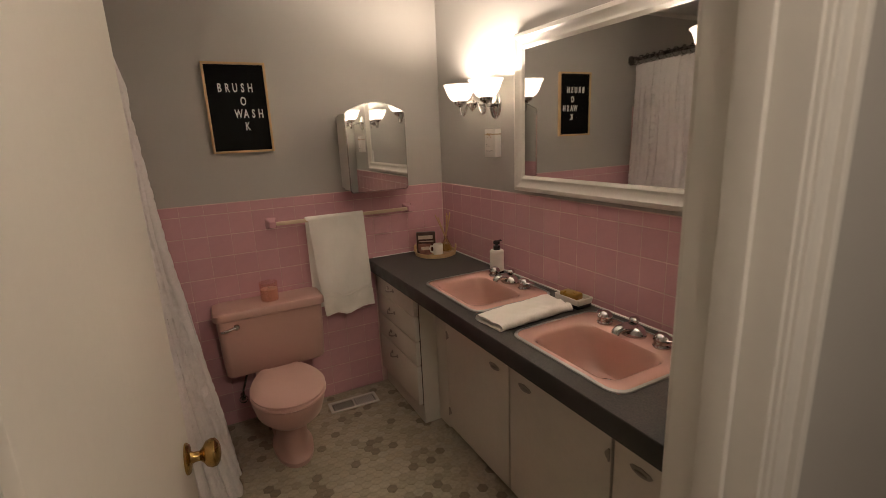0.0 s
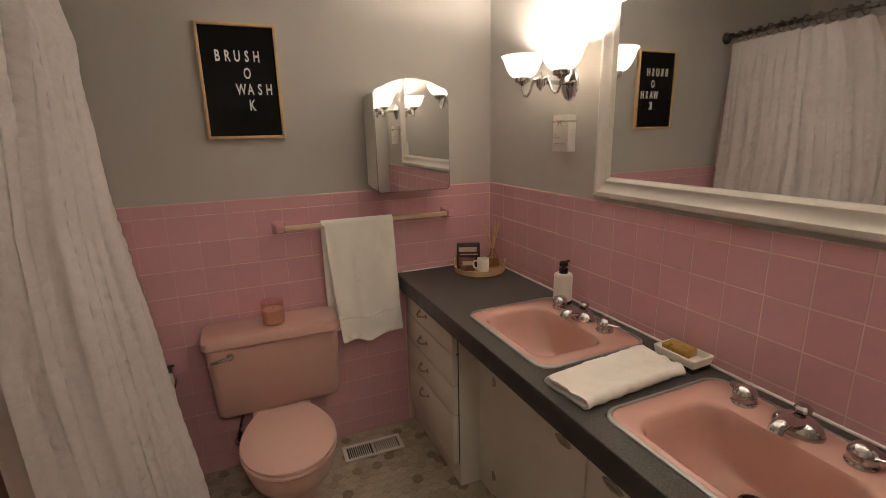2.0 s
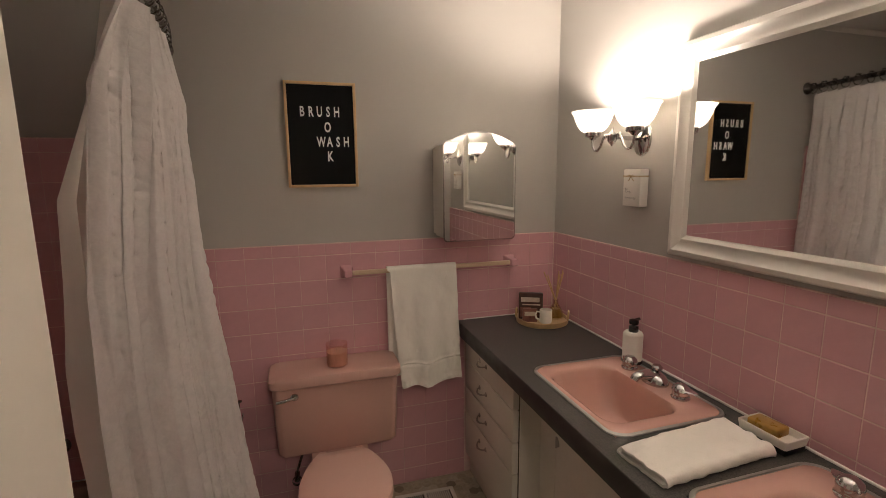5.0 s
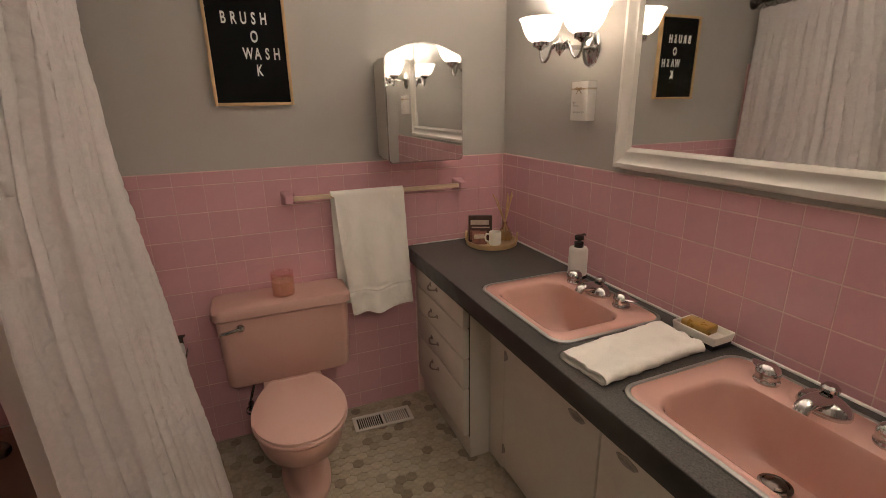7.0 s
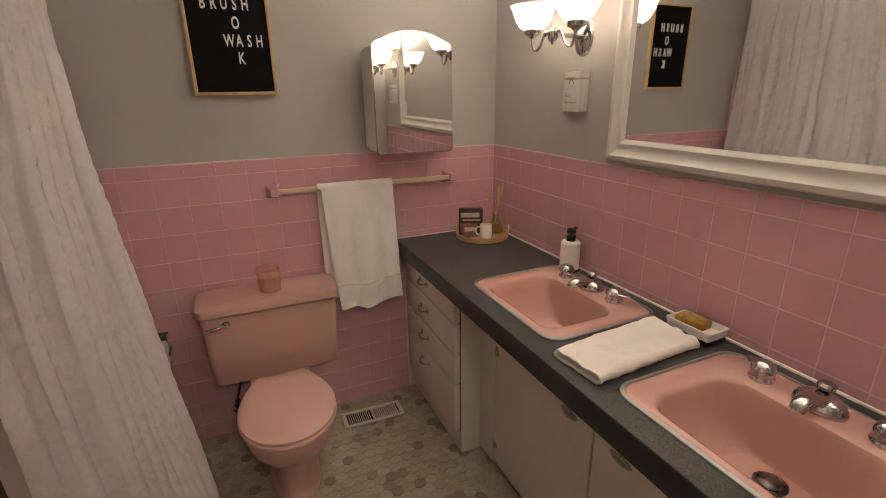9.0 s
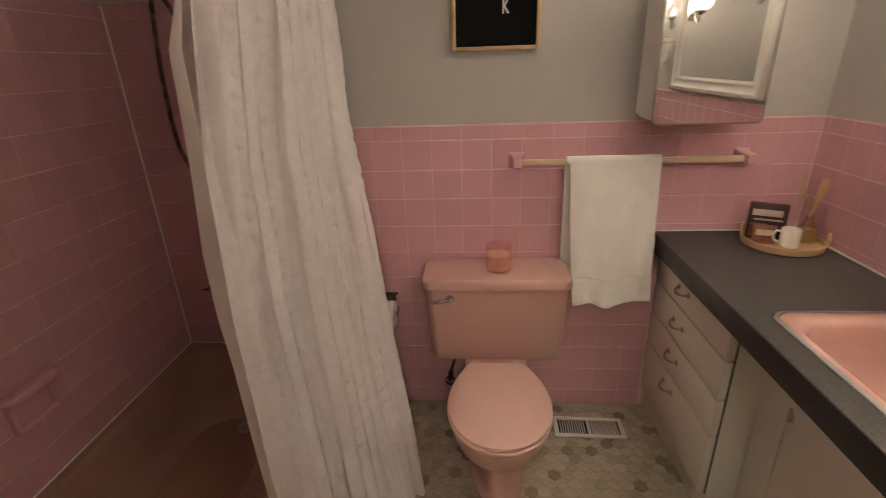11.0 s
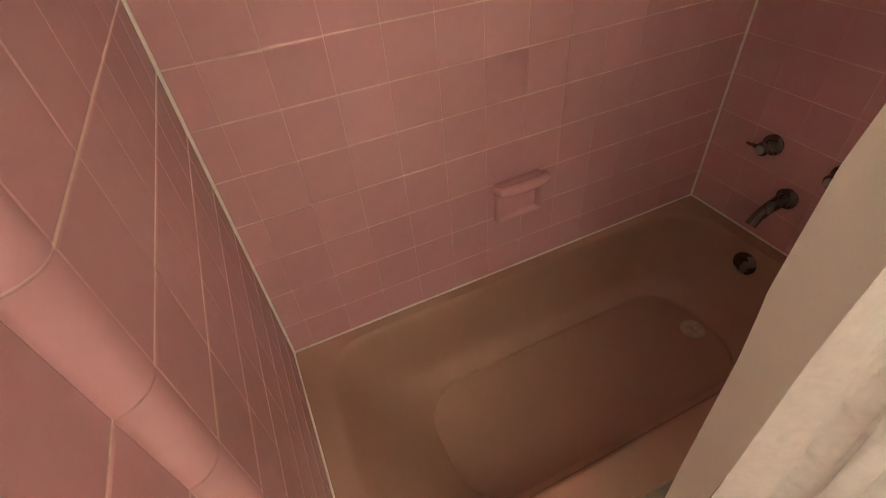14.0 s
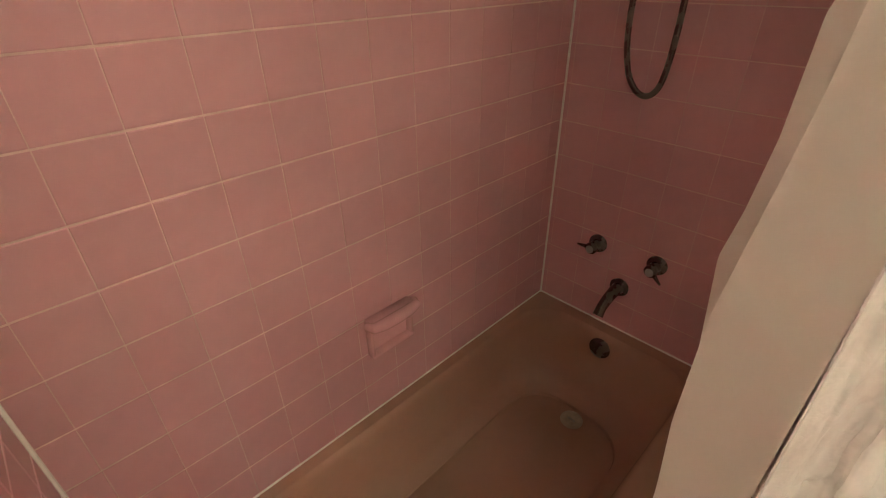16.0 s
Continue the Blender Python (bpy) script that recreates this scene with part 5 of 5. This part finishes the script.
L_LEVELS = [
    (1.920, [(x - 0.022, y) for x, y in along_rod(-0.04, -0.82)]),
    (1.45, [(-1.690, -0.03), (-1.800, -0.18), (-1.735, -0.42), (-1.712, -0.62), (-1.725, -0.79), (-1.717, -0.845), (-1.662, -0.893)]),
    (1.27, [(-1.700, -0.03), (-1.850, -0.18), (-1.735, -0.42), (-1.712, -0.62), (-1.733, -0.79), (-1.725, -0.845), (-1.662, -0.893)]),
    (1.06, [(-1.705, -0.03), (-1.852, -0.18), (-1.735, -0.42), (-1.712, -0.62), (-1.750, -0.79), (-1.742, -0.845), (-1.662, -0.893)]),
    (0.90, [(-1.710, -0.03), (-1.866, -0.18), (-1.735, -0.42), (-1.712, -0.62), (-1.750, -0.79), (-1.742, -0.845), (-1.662, -0.893)]),
    (0.78, [(-1.712, -0.03), (-1.885, -0.18), (-1.735, -0.42), (-1.712, -0.62), (-1.742, -0.79), (-1.734, -0.845), (-1.662, -0.893)]),
    (0.48, [(-1.710, -0.03), (-1.855, -0.18), (-1.735, -0.42), (-1.712, -0.62), (-1.736, -0.79), (-1.728, -0.845), (-1.662, -0.893)]),
    (TZ + 0.004, [(-1.710, -0.03), (-1.800, -0.18), (-1.735, -0.42), (-1.712, -0.62), (-1.730, -0.79), (-1.722, -0.845), (-1.662, -0.893)]),
]
part("cloth", curtain_mesh(L_LEVELS, 140, 3, 0.006, 0, 5.0, 90), M_LINER, liner)

# ---- hallway lamp that lights the doorway from behind ----
hall_lamp = thing("ceiling_light", -1.02, -3.05, CEIL - 0.072, "round opal glass ceiling light in the hallway", "ceiling lamp")
part("bowl", lathe([(0, 0.0), (0.06, 0.004), (0.11, 0.018), (0.140, 0.042), (0.146, 0.060), (0.0, 0.060)], 36), M_HALLGLOW, hall_lamp, "lit opal glass bowl")
part("rim", lathe([(0.146, 0.056), (0.158, 0.058), (0.160, 0.071), (0, 0.071)], 36), M_BRASS, hall_lamp, "brass rim")

# ---- tiles ----
T, J, TH = PITCH, 0.0020, 0.008


def tile_mesh(name, w, h, th=TH, r=0.0022, rx=0.0022):
    """A glazed tile lying in the xz plane, its face toward -y, with a cushioned edge."""
    bm = bmesh.new()
    a = [bm.verts.new((x, -0.001, z)) for x, z in ((-w / 2, -h / 2), (w / 2, -h / 2), (w / 2, h / 2), (-w / 2, h / 2))]
    b = [bm.verts.new((x, -th + r, z)) for x, z in ((-w / 2, -h / 2), (w / 2, -h / 2), (w / 2, h / 2), (-w / 2, h / 2))]
    q, qx = r * 0.6, rx * 0.3
    c = [bm.verts.new((x, -th + r * 0.3, z)) for x, z in ((-w / 2 + qx, -h / 2 + q * 0.5), (w / 2 - qx, -h / 2 + q * 0.5), (w / 2 - qx, h / 2 - q * 0.5), (-w / 2 + qx, h / 2 - q * 0.5))]
    d = [bm.verts.new((x, -th, z)) for x, z in ((-w / 2 + rx, -h / 2 + r), (w / 2 - rx, -h / 2 + r), (w / 2 - rx, h / 2 - r), (-w / 2 + rx, h / 2 - r))]
    for p, s in ((a, b), (b, c), (c, d)):
        for k in range(4):
            j = (k + 1) % 4
            bm.faces.new((p[k], p[j], s[j], s[k]))
    bm.faces.new(d)
    bmesh.ops.recalc_face_normals(bm, faces=bm.faces)
    me = bpy.data.meshes.new(name)
    bm.to_mesh(me)
    bm.free()
    me.materials.append(M_TILE)
    return me


TILES = {}


def tile(parent, w, h, place, turn, jx=J, jz=J):
    key = (round(w, 3), round(h, 3), jx, jz)
    if key not in TILES:
        TILES[key] = tile_mesh("tile", w - jx, h - jz, rx=1.1 * jx)
    o = new("tile", TILES[key])
    o.parent = parent
    rnd = random.Random(int(place[0] * 7919 + place[1] * 104729 + place[2] * 1299709))
    o.matrix_basis = pose(*place, rnd.uniform(-0.25, 0.25), 0, turn + rnd.uniform(-0.25, 0.25))
    return o


def tiled(parent, along, across, u0, u1, phase, z0, z1, turn, cap, step=T, jx=J, jz=J):
    """Tiles a flat stretch. along: 'x' or 'y'; across: the wall's plane; rows hang from the cap's lower edge."""
    cuts = [u0]
    k = math.ceil((u0 - phase) / step + 1e-6)
    while phase + k * step < u1 - 0.012:
        if phase + k * step - cuts[-1] > 0.012:
            cuts.append(phase + k * step)
        k += 1
    cuts.append(u1)
    rows = []
    top = z1
    if cap:
        rows.append((z1 - 0.050, z1))
        top = z1 - 0.050
    while top > z0 + 0.01:
        rows.append((max(z0, top - T), top))
        top -= T
    for a, b in zip(cuts, cuts[1:]):
        for za, zb in rows:
            place = ((a + b) / 2, across, (za + zb) / 2) if along == "x" else (across, (a + b) / 2, (za + zb) / 2)
            tile(parent, b - a, zb - za, place, turn, jx, jz)


def grout(parent, x0, x1, y0, y1, z0, z1):
    part("grout", box(x0, x1, y0, y1, z0, z1), M_GROUT, parent, "pale grout bed", smooth=False)


TUB_TOP = 1.157 + 4 * T + 0.050
XP = -1.335
grout(wall_north, -1.70, -0.001, -0.0072, 0.0, 0.0, CAP + 0.002)
grout(wall_north, TUB_W, -1.70, -0.0072, 0.0, 0.0, TUB_TOP + 0.002)
tiled(wall_north, "x", 0.0, -1.70, -0.010, XP, C_TOP, CAP, 0, True, 0.1085, 0.0009)
tiled(wall_north, "x", 0.0, -1.70, -0.485, XP, 0.0, 1.157 - 3 * T, 0, False, 0.1085, 0.0009)
tiled(wall_north, "x", 0.0, TUB_W + 0.009, -1.70, XP, TZ, TUB_TOP, 0, True, 0.1085, 0.0006, 0.0010)
grout(wall_east, -0.0072, 0.0, SOUTH, -0.001, C_TOP - 0.02, CAP + 0.002)
tiled(wall_east, "y", 0.0, SOUTH + 0.002, -0.010, -1.391, C_TOP + 0.001, CAP, -90, True, 0.1040, 0.0015)
grout(wall_west, TUB_W, TUB_W + 0.0072, TUB_S, -0.001, TZ - 0.02, TUB_TOP + 0.002)
tiled(wall_west, "y", TUB_W, TUB_S + 0.009, -0.010, -1.333, TZ, TUB_TOP, 90, True, 0.1060, 0.0008)
# wing wall: the face in the tub, a rounded strip, a set-back strip and the end toward the entry
TUB_EDGE, BACK = -1.826, TUB_S - 0.028
box_face = box(TUB_W, TUB_EDGE + 0.012, BACK - 0.002, TUB_S - 0.004, 0.0, TUB_TOP - 0.002)
part("tub_return", box_face, M_PAINT, wall_wing, smooth=False)
grout(wall_wing, TUB_W, TUB_EDGE, TUB_S - 0.0045, TUB_S + 0.0032, TZ - 0.02, TUB_TOP - 0.004)
tiled(wall_wing, "x", TUB_S - 0.004, TUB_W + 0.009, TUB_EDGE, TUB_EDGE, TZ, TUB_TOP, 180, True, 0.1060, 0.0010)
for yc in (-0.010, TUB_S + 0.006):
    part("caulk_bead", tube([(TUB_W + 0.010, yc, TZ), (TUB_W + 0.010, yc, TUB_TOP - 0.01)], 0.0036, 6), M_CAULK, wall_west, "white caulk bead in the corner")
grout(wall_wing, TUB_EDGE, WING_X - 0.010, BACK - 0.003, BACK + 0.0072, 0.0, TUB_TOP - 0.004)
tiled(wall_wing, "x", BACK, TUB_EDGE + 0.030, WING_X - 0.020, WING_X - 0.020, 0.0, TUB_TOP, 180, True, 0.1060)
grout(wall_wing, WING_X - 0.002, WING_X + 0.0072, SOUTH + 0.02, BACK - 0.012, 0.0, CAP + 0.002)
tiled(wall_wing, "y", WING_X, SOUTH + 0.03, BACK - 0.020, BACK - 0.020, 0.0, CAP, 90, True, 0.1060)


def bullnose(xe, ye, r, back, z0, z1, mat=M_TILE, name="edge_tile"):
    """A quarter-round edge tile; xe, ye: its outer faces."""
    cx, cy = xe - r, ye - r
    bm = bmesh.new()
    out = [(xe - r - 0.004, ye - back), (xe - r - 0.004, ye)]
    out += [(cx + r * math.cos(radians(a)), cy + r * math.sin(radians(a))) for a in range(90, -1, -10)]
    out += [(xe, ye - back)]
    lo = [bm.verts.new((x, y, z0 + J / 2)) for x, y in out]
    hi = [bm.verts.new((x, y, z1 - J / 2)) for x, y in out]
    bm.faces.new(lo)
    bm.faces.new(hi)
    for k in range(len(lo)):
        j = (k + 1) % len(lo)
        bm.faces.new((lo[k], lo[j], hi[j], hi[k]))
    part(name, bm, mat, wall_wing)


def edge_column(xe, ye, r, back, z0, z1, first):
    bullnose(xe - 0.0012, ye - 0.0012, r, back - 0.0012, z0, z1 - 0.003, M_GROUT, "edge_grout")
    bullnose(xe, ye, r, back, z1 - first, z1)
    z = z1 - first
    while z > z0 + 0.01:
        bullnose(xe, ye, r, back, max(z0, z - T), z)
        z -= T


edge_column(TUB_EDGE + 0.031, TUB_S + 0.004, 0.026, 0.031, TZ, TUB_TOP, 0.050)
edge_column(WING_X + 0.008, BACK + 0.008, 0.016, 0.027, 0.0, CAP, 0.050)

# ---- floor hexagons ----
HEX = 0.0455


def hex_mesh():
    bm = bmesh.new()
    r = (HEX - 0.0013) / math.sqrt(3)
    lo = [bm.verts.new((r * math.cos(radians(60 * k + 30)), r * math.sin(radians(60 * k + 30)), -0.0015)) for k in range(6)]
    mid = [bm.verts.new((v.co.x, v.co.y, -0.0004)) for v in lo]
    hi = [bm.verts.new((v.co.x * 0.95, v.co.y * 0.95, 0.0)) for v in lo]
    for p, s in ((lo, mid), (mid, hi)):
        for k in range(6):
            j = (k + 1) % 6
            bm.faces.new((p[k], p[j], s[j], s[k]))
    bm.faces.new(hi)
    bmesh.ops.recalc_face_normals(bm, faces=bm.faces)
    me = bpy.data.meshes.new("hexagon")
    bm.to_mesh(me)
    bm.free()
    me.materials.append(M_HEX)
    return me


hex_me = hex_mesh()
base_v = [v.co.copy() for v in hex_me.vertices]
base_f = [tuple(p.vertices) for p in hex_me.polygons]
verts, faces, made = [], [], 0
row = 0
y = SOUTH - 0.10
rows_list = []
while y < -0.005:
    x = TE + (HEX / 2 if row % 2 else 0)
    while x < -0.02:
        inside = x > TE + 0.01 and (y > TUB_S or x > WING_X + 0.03) and not (y < SOUTH and (x < JAMB_L + 0.03 or x > JAMB_R - 0.03))
        under = x > -0.33 and y < -0.02
        if inside and not under:
            near = -1.30 < x < -0.52 and -0.98 < y < -0.22
            if near and made < 300:
                o = new("hexagon", hex_me)
                o.parent = floor
                o.matrix_basis = pose(x, y, 0.0)
                made += 1
            else:
                n0 = len(verts)
                verts += [(v.x + x, v.y + y, v.z) for v in base_v]
                faces += [tuple(i + n0 for i in f) for f in base_f]
        x += HEX
    row += 1
    y += HEX * math.sqrt(3) / 2
me = bpy.data.meshes.new("hexagons")
me.from_pydata(verts, [], faces)
me.materials.append(M_HEX)
rest = new("hexagons", me)
rest.parent = floor
tagged(rest, kind="stuff")
